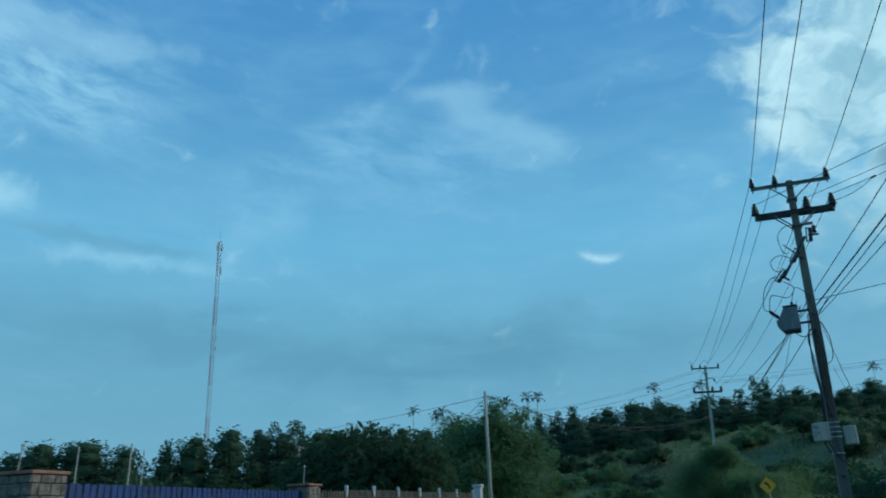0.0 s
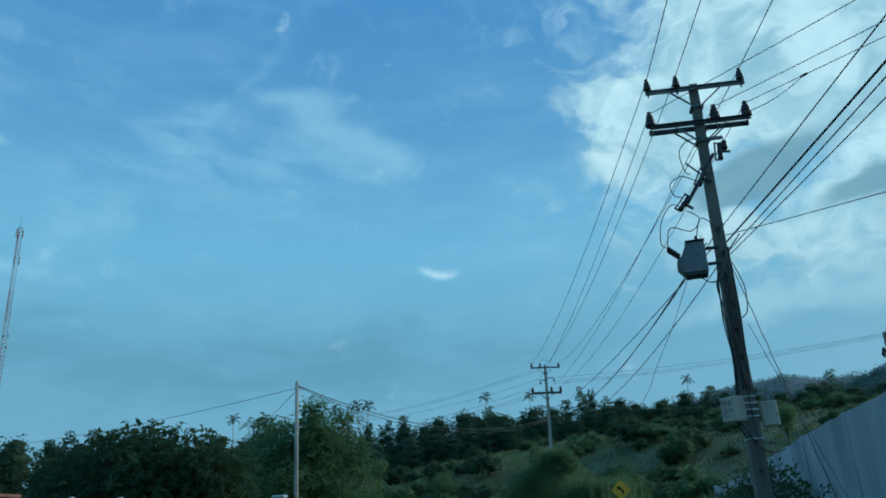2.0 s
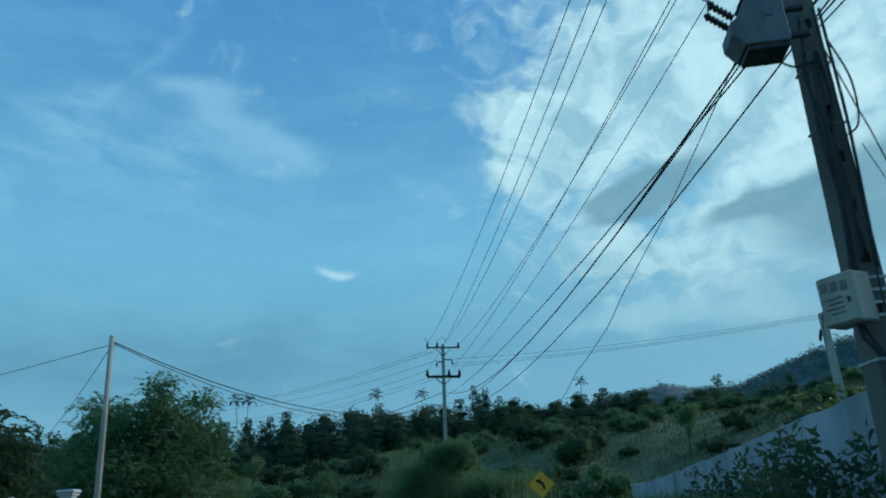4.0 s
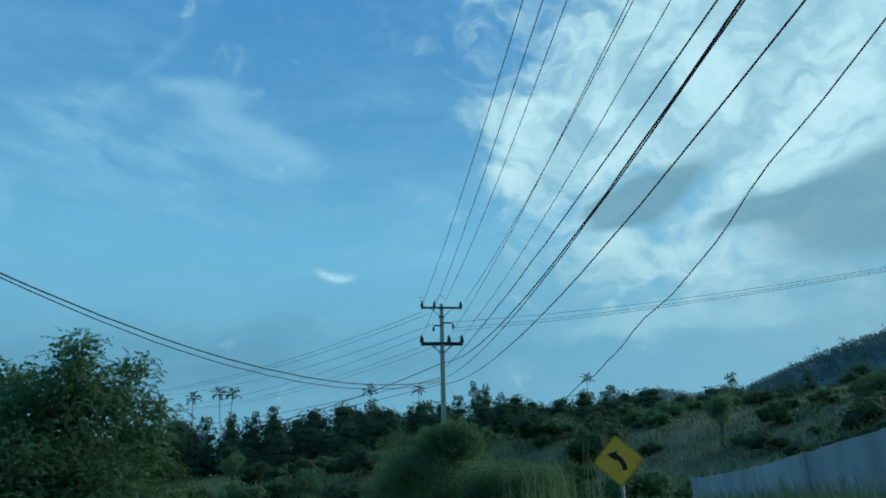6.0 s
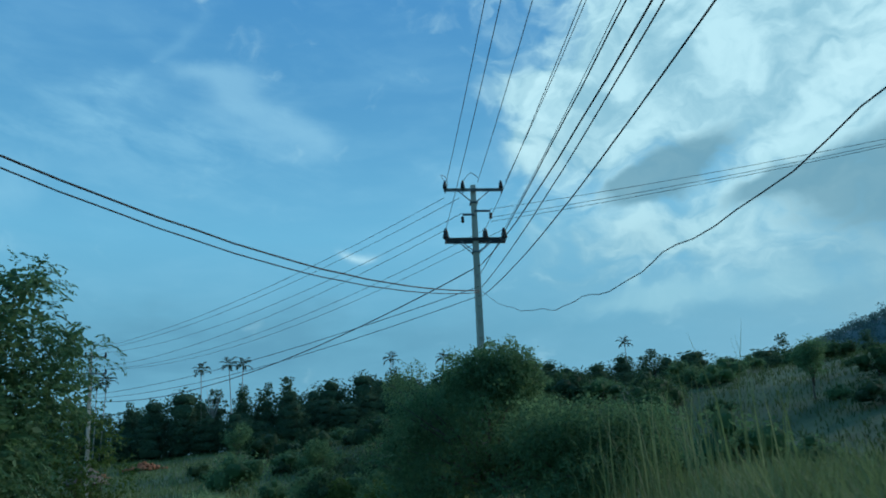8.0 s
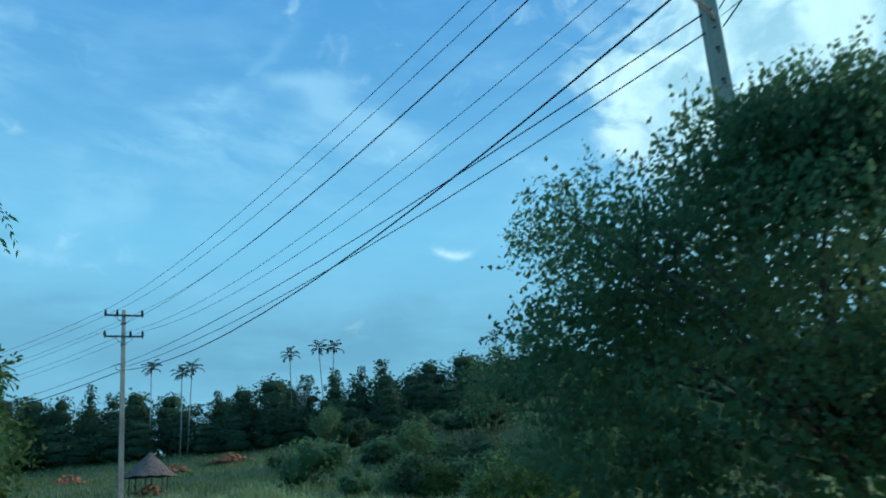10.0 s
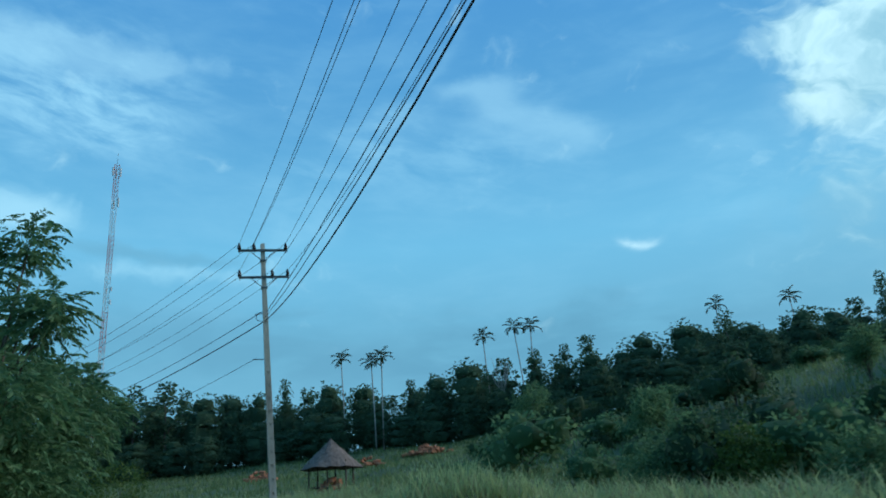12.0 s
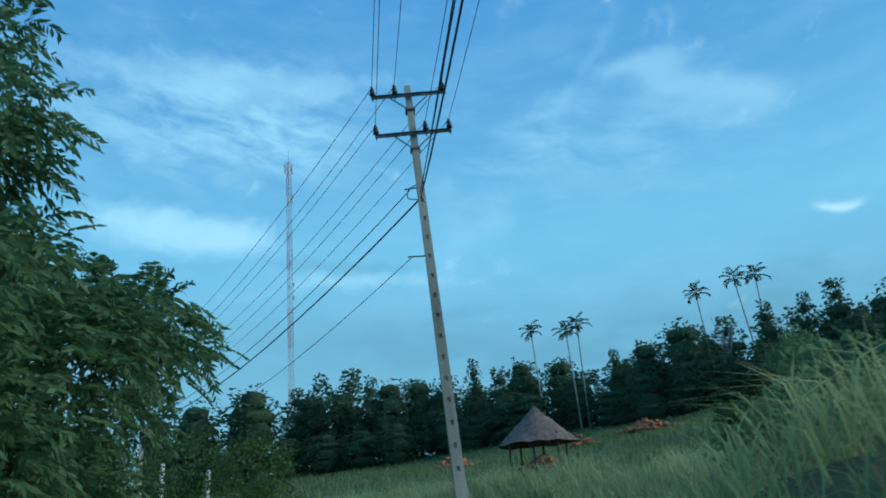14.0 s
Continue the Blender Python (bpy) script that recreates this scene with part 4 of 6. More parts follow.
def wall_panel(a, b, thick_, lift, seed):
    """An upright plastered slab from a to b in plan; its top follows wall_top, a little uneven and chipped."""
    r = random.Random(seed)
    d = (b - a).normalized()
    nrm = Vector((d.y, -d.x)) * thick_ / 2
    bm = bmesh.new()
    n = max(2, int((b - a).length / 0.45))
    rows = []
    for k in range(n + 1):
        p = a.lerp(b, k / n)
        top = wall_top(p.y) + lift + (r.uniform(-0.025, 0.012) if 0 < k < n else 0)
        q0, q1 = p - nrm, p + nrm
        rows.append([bm.verts.new((q0.x, q0.y, -0.5)), bm.verts.new((q0.x, q0.y, top)), bm.verts.new((q1.x, q1.y, top - 0.01)), bm.verts.new((q1.x, q1.y, -0.5))])
    for u, v in zip(rows, rows[1:]):
        for j in range(3):
            bm.faces.new((u[j], v[j], v[j + 1], u[j + 1]))
    bm.faces.new(rows[0])
    bm.faces.new(rows[-1][::-1])
    bmesh.ops.recalc_face_normals(bm, faces=bm.faces)
    return bm


for k in range(9):
    a, b = WALL_A.lerp(WALL_B, k / 9), WALL_A.lerp(WALL_B, (k + 1) / 9)
    u = (b - a).normalized()
    part("panel", wall_panel(a + u * 0.11, b - u * 0.11, 0.14, 0.0, k), WALLPAINT, wl)
    part("pier", wall_panel(a - u * 0.105, a + u * 0.105, 0.2, 0.012, 50 + k), WALLPAINT, wl)
part("pier", wall_panel(WALL_B - u * 0.105, WALL_B + u * 0.105, 0.2, 0.012, 70), WALLPAINT, wl)

# ---- gate and fence on the inner side ----
gx = -13.2


def stone_post(x, y, w, top, cap):
    g = gz(x, y) - 0.2
    p = empty("stone_gatepost", Matrix.Translation((x, y, g)))
    tagged(p, "rough stone gatepost with a reddish flat cap", "gatepost", "stone gateposts")
    h = top - g
    part("core", box(bmesh.new(), (0, 0, h / 2 - 0.05), (w - 0.04, w - 0.04, h - 0.1)), STONE, p)
    rng = random.Random(int(y * 10))
    z = 0.05
    while z < h - 0.15:
        hh = 0.16 + 0.08 * rng.random()
        hh = min(hh, h - 0.08 - z)
        for side in range(4):
            u = -w / 2
            while u < w / 2 - 0.05:
                L = min(0.14 + 0.2 * rng.random(), w / 2 - u)
                d = 0.03 + 0.02 * rng.random()
                c = (u + L / 2, -w / 2 + 0.02 - d / 2, z + hh / 2)
                part("stone", box(bmesh.new(), c, (L - 0.015, d, hh - 0.015), 0.012, Matrix.Rotation(radians(90 * side), 4, "Z")), STONE, p)
                u += L
        z += hh
    part("cap", box(bmesh.new(), (0, 0, h - 0.035), (w + 0.1, w + 0.1, 0.07), 0.012), CAPSTONE if cap else WHITEWASH, p)


stone_post(gx, 11.75, 0.85, 2.62, True)
stone_post(gx, 22.3, 0.75, 2.64, True)
gate = empty("sliding_gate", Matrix.Translation((gx + 0.1, 12.25, gz(gx, 16))))
tagged(gate, "blue painted corrugated steel gate between stone posts", "gate")
glen, gh = 9.6, 2.42 - gz(gx, 16)
for k in range(48):
    y = 0.1 + glen * k / 48
    part("slat", box(bmesh.new(), (0.012 * (k % 2), y + 0.09, gh / 2), (0.02, 0.15, gh - 0.04 + 0.02 * (k % 2))), BLUE, gate)
for z in (0.15, gh * 0.5, gh - 0.12):
    part("rail", box(bmesh.new(), (-0.035, 0.1 + glen / 2, z), (0.04, glen, 0.06)), BLUE, gate)
# plain fence of slats between low white posts
fence = empty("slat_fence", Matrix.Translation((0, 0, 0)))
tagged(fence, "weathered grey wire-and-slat fence with pale posts", "fence")
for k in range(8):
    t = k / 7
    x, y = gx + 0.9 * t, 23.0 + 14.0 * t
    g = gz(x, y)
    part("post", box(bmesh.new(), (x, y, g + 1.1), (0.1, 0.1, 2.6), 0.01), WHITEWASH, fence)
    if k < 7:
        for j in range(11):
            u = (j + 0.5) / 11
            part("slat", box(bmesh.new(), (x + 0.9 / 7 * u, y + 2 * u, g + 1.12), (0.03, 0.1, 2.25), 0.005), BARK, fence)
        for z in (0.5, 2.0):
            part("rail", tube(bmesh.new(), [(x + 0.05, y, g + z), (x + 0.18, y + 2, g + z)], 0.03, 4), WOOD, fence)
wp = empty("white_gatepost", Matrix.Translation((-12.16, 37.5, gz(-12.16, 37.5) - 0.1)))
tagged(wp, "whitewashed square gatepost with a moulded cap", "gatepost")
hp = 2.86 - gz(-12.16, 37.5) + 0.1
part("shaft", box(bmesh.new(), (0, 0, hp / 2), (0.36, 0.36, hp), 0.02), WHITEWASH, wp)
part("cap", box(box(bmesh.new(), (0, 0, hp - 0.06), (0.46, 0.46, 0.06), 0.015), (0, 0, hp + 0.03), (0.52, 0.52, 0.1), 0.03), WHITEWASH, wp)
for x, y, z0, z1, lean in ((-13.5, 11.6, 2.6, 3.15, 0.05), (-17.6, 19.1, 0, 3.95, 0.05), (-21.5, 20.8, 0, 4.2, 0.05), (-26.6, 29.8, 0, 5.0, 0.0), (-13.3, 22.4, 2.6, 3.2, 0.03)):
    pp = empty("slim_post", Matrix.Translation((x, y, gz(x, y) if z0 == 0 else z0)))
    tagged(pp, "slim pale post standing behind the gate", "post", "slim posts behind the gate")
    h = z1 - (gz(x, y) if z0 == 0 else z0)
    part("shaft", tube(bmesh.new(), [(0, 0, 0), (lean, 0, h)], 0.026 if z0 == 0 else 0.015, 6), CONCRETE, pp)
    part("tip", lathe(bmesh.new(), [(0.034, 0), (0.034, 0.04), (0.01, 0.06)], (lean, 0, h - 0.02)), WHITEWASH, pp)
for k, (x, y, top) in enumerate(((-52.5, 99.2, 5.32), (-53.8, 97.3, 5.8))):
    h = top - gz(x, y) + 0.1
    pp = empty("field_fence_post", Matrix.Translation((x, y, gz(x, y) - 0.1)) @ Matrix.Rotation(0.02 * (k % 3 - 1), 4, "X"))
    tagged(pp, "square white concrete fence post in rough grass", "fence post", "white fence posts")
    part("shaft", box(bmesh.new(), (0, 0, h / 2), (0.2, 0.2, h), 0.02), WHITEWASH, pp)
    part("top", lathe(bmesh.new(), [(0.09, 0), (0.07, 0.03), (0.01, 0.05)], (0, 0, h), (0, 0, 1), 4), WHITEWASH, pp)

# ---- radio mast ----
mast = empty("radio_mast", Matrix.Translation((-136.0, 176.0, gz(-136, 176) - 0.5)))
tagged(mast, "tall slim red and white lattice radio mast", "radio mast")
MH = 83.4 - gz(-136, 176)
corner = [(0.62 * math.cos(a), 0.62 * math.sin(a)) for a in (0.4, 0.4 + 2.094, 0.4 + 4.189)]
nb = 8
for b in range(nb):
    za, zb = MH * b / nb, MH * (b + 1) / nb
    mt = RED if (nb - 1 - b) % 2 == 0 else WHITE
    for x, y in corner:
        part("leg", tube(bmesh.new(), [(x, y, za), (x, y, zb)], 0.06, 5), mt, mast)
    bm = bmesh.new()
    n = 8
    for k in range(n):
        z0_, z1_ = za + (zb - za) * k / n, za + (zb - za) * (k + 1) / n
        for j in range(3):
            (xa, ya), (xb, yb) = corner[j], corner[(j + 1) % 3]
            tube(bm, [(xa, ya, z0_), (xb, yb, z1_)], 0.03, 4, False)
            tube(bm, [(xa, ya, z1_), (xb, yb, z1_)], 0.025, 4, False)
    part("bracing", bm, mt, mast)
for z, n in ((MH - 2.0, 3), (MH - 9.5, 2), (MH - 30.0, 2), (MH - 33.0, 1)):
    for k in range(n):
        a = 0.4 + 2.094 * k
        c = (0.95 * math.cos(a), 0.95 * math.sin(a), z)
        part("antenna", box(bmesh.new(), c, (0.28, 0.28, 2.2 if z > MH - 12 else 0.9), 0.04), WHITE, mast)
part("lightning_rod", tube(bmesh.new(), [(0, 0, MH - 0.5), (0, 0, MH + 3.0)], 0.04, 5), STEEL, mast)

# ---- thatched hut, brick heaps ----
hx, hy = -36.9, 108.2
hut = empty("thatched_hut", Matrix.Translation((hx, hy, gz(hx, hy) - 0.05)) @ Matrix.Rotation(radians(20), 4, "Z"))
tagged(hut, "open field hut with a grey-brown thatched pyramid roof", "hut")
ht = 6.95 - gz(hx, hy)
eave = ht - 1.85
for x in (-1.25, 0, 1.25):
    for y in (-1.25, 1.25):
        part("post", tube(bmesh.new(), [(x, y, -0.2), (x * 0.98, y * 0.98, eave + 0.35)], [0.07, 0.055], 6), WOOD, hut)
rng = random.Random(5)
for tier in range(7):
    k0, k1 = tier / 7, (tier + 1) / 7 + 0.05
    bm = bmesh.new()
    r0, r1 = 2.05 * (1 - k0) + 0.06, max(2.05 * (1 - k1), 0.03)
    z0_, z1_ = eave + 1.85 * k0, eave + 1.85 * min(k1, 1.02)
    n = 28
    lo = [bm.verts.new(((r0 + rng.uniform(-0.05, 0.05)) * math.cos(6.283 * j / n), (r0 + rng.uniform(-0.05, 0.05)) * math.sin(6.283 * j / n), z0_ - rng.uniform(0.02, 0.14))) for j in range(n)]
    hi = [bm.verts.new((r1 * math.cos(6.283 * j / n), r1 * math.sin(6.283 * j / n), z1_)) for j in range(n)]
    inn = [bm.verts.new(((r0 - 0.12) * math.cos(6.283 * j / n), (r0 - 0.12) * math.sin(6.283 * j / n), z0_ - 0.02)) for j in range(n)]
    for j in range(n):
        bm.faces.new((lo[j], lo[(j + 1) % n], hi[(j + 1) % n], hi[j]))
        bm.faces.new((inn[j], hi[j], hi[(j + 1) % n], inn[(j + 1) % n]))
        bm.faces.new((lo[j], inn[j], inn[(j + 1) % n], lo[(j + 1) % n]))
    part("thatch_layer", bm, THATCH, hut)
part("platform", box(bmesh.new(), (0, 0, 0.42), (2.3, 2.3, 0.08), 0.01), WOOD, hut)


def brick_heap(x, y, n, w, seed, label):
    h = empty("brick_heap", Matrix.Translation((x, y, gz(x, y))))
    tagged(h, label, "brick heap", "heaps of orange bricks")
    rng = random.Random(seed)
    me = as_mesh("brick", box(bmesh.new(), (0, 0, 0), (0.5, 0.26, 0.22), 0.02), BRICK, True)
    for k in range(n):
        ob = new("brick", me)
        ob.parent = h
        r = rng.random() ** 0.7
        a = rng.random() * 6.28
        ob.matrix_basis = pose(w * r * math.cos(a), w * 0.6 * r * math.sin(a), 0.1 + 1.1 * (1 - r) * rng.random() + 0.05, rng.uniform(-25, 25), rng.uniform(-25, 25), rng.uniform(0, 180))


brick_heap(-44.4, 139.5, 110, 3.0, 1, "loose heap of orange bricks in tall grass")
brick_heap(-58.0, 128.0, 60, 2.2, 2, "overgrown heap of orange bricks in the field")
brick_heap(hx + 0.4, hy - 0.6, 36, 1.1, 3, "orange bricks stacked under the hut roof")
brick_heap(-47.0, 131.0, 30, 1.8, 4, "scattered orange bricks beside a larger heap")

# ---- vegetation ----
def unit(v):
    return v / np.maximum(np.linalg.norm(v, axis=1, keepdims=True), 1e-9)


def leaf_quads(P, D, L, W, rng, curl=0.25):
    """Diamond leaves: foot P, direction D, length L, width W. Returns verts and quads."""
    n = len(P)
    D = unit(D)
    S = unit(np.cross(D, rng.normal(size=(n, 3))))
    N = np.cross(D, S)
    L, W = np.broadcast_to(L, (n,))[:, None], np.broadcast_to(W, (n,))[:, None]
    mid = P + D * L * 0.45 + N * L * curl * 0.3
    v = np.stack([P, mid + S * W * 0.5, P + D * L, mid - S * W * 0.5], 1).reshape(-1, 3)
    return v, np.arange(4 * n).reshape(n, 4)


def in_clumps(clumps, n, rng, shell=0.6, squash=0.85):
    """n points near the skins of the round clumps (x, y, z, r), and the way out from each clump."""
    C = np.array(clumps, float)
    k = rng.choice(len(C), n, p=C[:, 3] ** 2 / (C[:, 3] ** 2).sum())
    d = unit(rng.normal(size=(n, 3)))
    r = C[k, 3] * (shell + (1 - shell) * rng.rand(n) ** 0.6) * (1 + 0.22 * np.sin(d[:, 0] * 9 + k) * np.cos(d[:, 2] * 8 + 2 * k))
    p = C[k, :3] + d * r[:, None] * np.array([1, 1, squash])
    return p, d


def simple_leaves(clumps, n, L, W, rng, droop=0.3, shell=0.6, spread_=0.8):
    p, d = in_clumps(clumps, n, rng, shell)
    way = d * 0.6 + rng.normal(size=(n, 3)) * spread_ + np.array([0, 0, -droop])
    s = rng.uniform(0.6, 1.25, n)
    return leaf_quads(p, way, L * s, W * s, rng)


def sprays(clumps, n, length, pairs, L, W, rng, droop=0.45, shell=0.55):
    """Compound leaves: drooping stalks with leaflets in two rows."""
    p, d = in_clumps(clumps, n, rng, shell)
    way = unit(d * np.array([1, 1, 0.5]) + rng.normal(size=(n, 3)) * 0.45 + np.array([0, 0, 0.1]))
    side = unit(np.cross(way, np.array([0, 0, 1.0]) + rng.normal(size=(n, 3)) * 0.25))
    out_p, out_d = [], []
    ln = length * rng.uniform(0.7, 1.2, n)[:, None]
    for j in range(pairs):
        t = (j + 1) / pairs
        q = p + way * ln * t - np.array([0, 0, 1.0]) * droop * ln * t * t
        fwd = way - np.array([0, 0, 1.0]) * droop * 2 * t
        for s in (-1, 1):
            out_p.append(q)
            out_d.append(side * s * 0.9 + fwd * 0.75 + np.array([0, 0, -0.25]))
    out_p, out_d = np.concatenate(out_p), np.concatenate(out_d) + rng.normal(size=(n * pairs * 2, 3)) * 0.12
    s = rng.uniform(0.75, 1.15, len(out_p))
    return leaf_quads(out_p, out_d, L * s, W * s, rng, 0.1)


def limbs(bm, base, clumps, r0, rng, lift=0.45):
    """A trunk that forks into bent limbs towards the clumps."""
    base = Vector(base)
    C = sorted(clumps, key=lambda c: c[2])
    mid = Vector((sum(c[0] for c in C) / len(C), sum(c[1] for c in C) / len(C), 0))
    top = max(c[2] for c in C)
    fork = base.lerp(Vector((mid.x, mid.y, base.z)), 0.35)
    fork.z = base.z + (top - base.z) * lift
    tube(bm, [base, base.lerp(fork, 0.5) + Vector((rng.uniform(-0.1, 0.1), rng.uniform(-0.1, 0.1), 0)), fork], [r0, r0 * 0.8, r0 * 0.6], 8)
    for c in C:
        e = Vector(c[:3])
        s = base.lerp(fork, rng.uniform(0.55, 1.0))
        m = s.lerp(e, 0.5) + Vector((rng.uniform(-0.3, 0.3), rng.uniform(-0.3, 0.3), 0.25))
        tube(bm, [s, m, e], [r0 * 0.42, r0 * 0.25, r0 * 0.06], 5)
        for k in range(3):
            q = m.lerp(e, rng.uniform(0.2, 0.9))
            w = Vector((rng.uniform(-1, 1), rng.uniform(-1, 1), rng.uniform(-0.3, 0.8))) * c[3] * 0.8
            tube(bm, [q, q + w * 0.5 + Vector((0, 0, 0.1)), q + w], [r0 * 0.14, r0 * 0.08, r0 * 0.03], 4)
    return bm


def plant(name, at, bm, geo, mat, label, category, group="", bark=None):
    """A tree or shrub: an Empty at its foot with trunk and crown; bm and geo are given in world metres."""
    o = empty(name, Matrix.Translation(at))
    tagged(o, label, category, group)
    if bm is not None:
        bmesh.ops.translate(bm, vec=-Vector(at), verts=bm.verts)
        part("trunk" if "tree" in name else "stem", bm, bark or BARK, o, flat=False)
    raw_mesh("crown" if "tree" in name else "foliage", geo[0] - np.array(at), geo[1], mat, o)
    return o


def merge(*gs):
    vs, fs, n = [], [], 0
    for v, f in gs:
        vs.append(v)
        fs.append(f + n)
        n += len(v)
    return np.concatenate(vs), np.concatenate(fs)


def twigs_out(clumps, n, rng, reach, L, W):
    """Thin leafy shoots that stick out of a shrub's outline."""
    p, d = in_clumps(clumps, n, rng, 0.9)
    d = unit(d + np.array([0, 0, 0.35]) + rng.normal(size=(n, 3)) * 0.3)
    P, D = [], []
    for j in range(9):
        t = (j + 1) / 9 * reach * rng.uniform(0.5, 1.2, n)[:, None]
        P.append(p + d * t + np.array([0, 0, -0.25]) * t * t)
        D.append(rng.normal(size=(n, 3)) + d * 0.6)
    P, D = np.concatenate(P), np.concatenate(D)
    s = rng.uniform(0.7, 1.2, len(P))
    return leaf_quads(P, D, L * s, W * s, rng)


# creeper-covered shrub round pole B
rb = np.random.RandomState(11)
rr = random.Random(11)
big = [(-1.3, 58.6, 4.75, 1.0), (-0.5, 58.5, 5.0, 0.95), (-0.1, 58.2, 4.6, 0.85), (-2.6, 58.8, 3.7, 1.05), (-3.4, 58.9, 2.9, 0.95), (-2.9, 60.6, 3.3, 1.3), (-1.0, 57.9, 3.3, 1.4),
       (0.7, 57.0, 2.8, 1.1), (0.3, 55.6, 2.9, 1.05), (1.4, 55.4, 2.8, 1.1), (1.6, 56.6, 2.6, 1.3), (0.2, 57.0, 2.3, 1.3), (-2.0, 57.9, 2.0, 1.2), (-3.2, 58.4, 1.7, 0.9),
       (2.4, 55.6, 2.5, 1.1), (1.0, 54.8, 1.7, 1.0), (2.9, 56.8, 2.6, 1.2), (0.5, 54.7, 1.0, 0.9), (1.7, 54.8, 1.1, 1.0), (-0.5, 55.6, 1.2, 1.0), (-1.6, 60.5, 4.2, 1.4), (0.2, 60.3, 3.9, 1.2), (-4.2, 61.0, 2.9, 0.55), (-4.85, 61.3, 3.1, 0.34), (-4.6, 61.5, 3.4, 0.34), (-4.9, 61.4, 2.75, 0.28),
       (-3.6, 61.0, 4.85, 0.6), (-3.95, 61.1, 5.15, 0.4), (-3.2, 60.8, 5.3, 0.6),
       (-3.3, 57.9, 3.8, 0.65), (-2.8, 57.7, 4.1, 0.7), (-3.65, 57.6, 4.25, 0.3)]
def tufts(clumps, n, r0, r1, rng):
    """Small leafy heads sitting on the skins of the clumps."""
    p, d = in_clumps(clumps, n, rng, 0.92)
    return [(*q, r) for q, r in zip(p, rng.uniform(r0, r1, n))]


g = merge(simple_leaves(tufts(big[:22], 330, 0.16, 0.36, rb), 17000, 0.085, 0.055, rb, 0.7, 0.55), simple_leaves(big[:22], 42000, 0.078, 0.050, rb, 0.5, 0.6), simple_leaves(big[22:], 4000, 0.075, 0.042, rb, 0.5, 0.3), simple_leaves(big[:3], 9000, 0.085, 0.055, rb, 0.5, 0.25), simple_leaves([(x, y, z, r * 0.85) for x, y, z, r in big[:22]], 10500, 0.14, 0.10, rb, 0.4, 0.15), twigs_out(big, 520, rb, 0.34, 0.06, 0.04))
at = (-0.9, 58.8, gz(-0.9, 58.8))
plant("shrub", at, limbs(bmesh.new(), at, big, 0.11, rr, 0.3), g, LEAF_BUSH, "dense dark green creeper-covered shrub around a pole", "shrub")
# weeds at its foot
low = [(-3.9, 57.6, 1.0, 0.7), (-4.4, 59.4, 1.2, 0.7), (-3.3, 56.6, 0.9, 0.7), (-2.0, 56.2, 0.9, 0.8), (-4.9, 61.0, 1.3, 0.7), (-5.3, 63.2, 1.5, 0.8), (-3.9, 62.6, 1.2, 0.8), (-2.9, 57.0, 0.8, 0.8), (-5.0, 65.0, 1.2, 0.7)]
for k, c in enumerate(low):
    z0_ = gz(c[0], c[1])
    cc = [(c[0], c[1], z0_ + 0.5, c[3]), (c[0] + 0.4, c[1] + 0.3, z0_ + 0.8, c[3] * 0.7), (c[0] - 0.3, c[1] + 0.4, z0_ + 0.4, c[3] * 0.8)]
    at = (c[0], c[1], z0_)
    plant("weed_clump", at, limbs(bmesh.new(), at, cc, 0.02, rr, 0.2), simple_leaves(cc, 1500, 0.12, 0.06, rb, 0.2), LEAF_YELLOW if k % 3 != 1 else LEAF_BUSH,
          "leafy green weeds growing at the shrub's foot", "weeds", "roadside weeds")

# tree with compound leaves that overhangs the bend
rk = np.random.RandomState(12)
kc = [(-27.2, 78.2, 7.9, 0.6), (-29.6, 77.6, 9.2, 0.7), (-28.3, 78.1, 10.35, 0.6), (-28.9, 78.4, 9.9, 0.6), (-27.6, 78.2, 7.4, 0.7), (-28.4, 78.3, 8.3, 0.7), (-28.2, 79.0, 6.3, 0.6), (-31.6, 83.0, 6.7, 1.0), (-29.8, 80.2, 4.8, 1.7), (-31.2, 77.4, 7.4, 2.0), (-33.5, 80.2, 7.2, 2.0), (-32.0, 84.2, 5.9, 0.8),
      (-26.8, 76.8, 5.0, 1.3), (-33.6, 84.0, 4.6, 0.9), (-28.2, 75.8, 3.4, 1.9), (-31.2, 79.2, 2.6, 2.2), (-30.6, 81.0, 6.2, 1.0), (-32.6, 82.0, 3.0, 1.4), (-27.6, 77.8, 3.0, 1.5), (-30.0, 82.2, 5.8, 0.9)]
kin = [(x, y, z, r * 0.8) for x, y, z, r in kc]
at = (-31.0, 78.6, gz(-31.0, 78.6))
plant("broadleaf_tree", at, limbs(bmesh.new(), at, kc, 0.2, rr, 0.4), merge(sprays(kc, 3200, 0.72, 9, 0.25, 0.075, rk, 0.4), simple_leaves(kin, 11000, 0.2, 0.09, rk, 0.4, 0.1)), LEAF_TREE,
      "leafy roadside tree with drooping compound leaves", "tree", "roadside trees")
# tree seen from the straight, and its lower neighbours
rl = np.random.RandomState(13)
lc = [(-16.7, 56.6, 9.2, 1.0), (-16.9, 57.2, 7.8, 1.6), (-15.3, 59.4, 8.9, 0.8), (-15.6, 59.0, 7.4, 1.3), (-18.2, 58.2, 7.4, 1.7), (-17.0, 58.6, 5.6, 2.2), (-15.2, 60.6, 5.6, 1.6),
      (-19.4, 56.8, 6.4, 1.9), (-18.6, 55.8, 4.2, 2.2), (-15.6, 57.8, 3.6, 2.0), (-14.8, 61.4, 7.3, 0.7), (-20.5, 58.6, 8.2, 1.4), (-16.5, 60.6, 3.0, 2.2), (-21.0, 57.0, 4.2, 2.4)]
at = (-17.2, 57.8, gz(-17.2, 57.8))
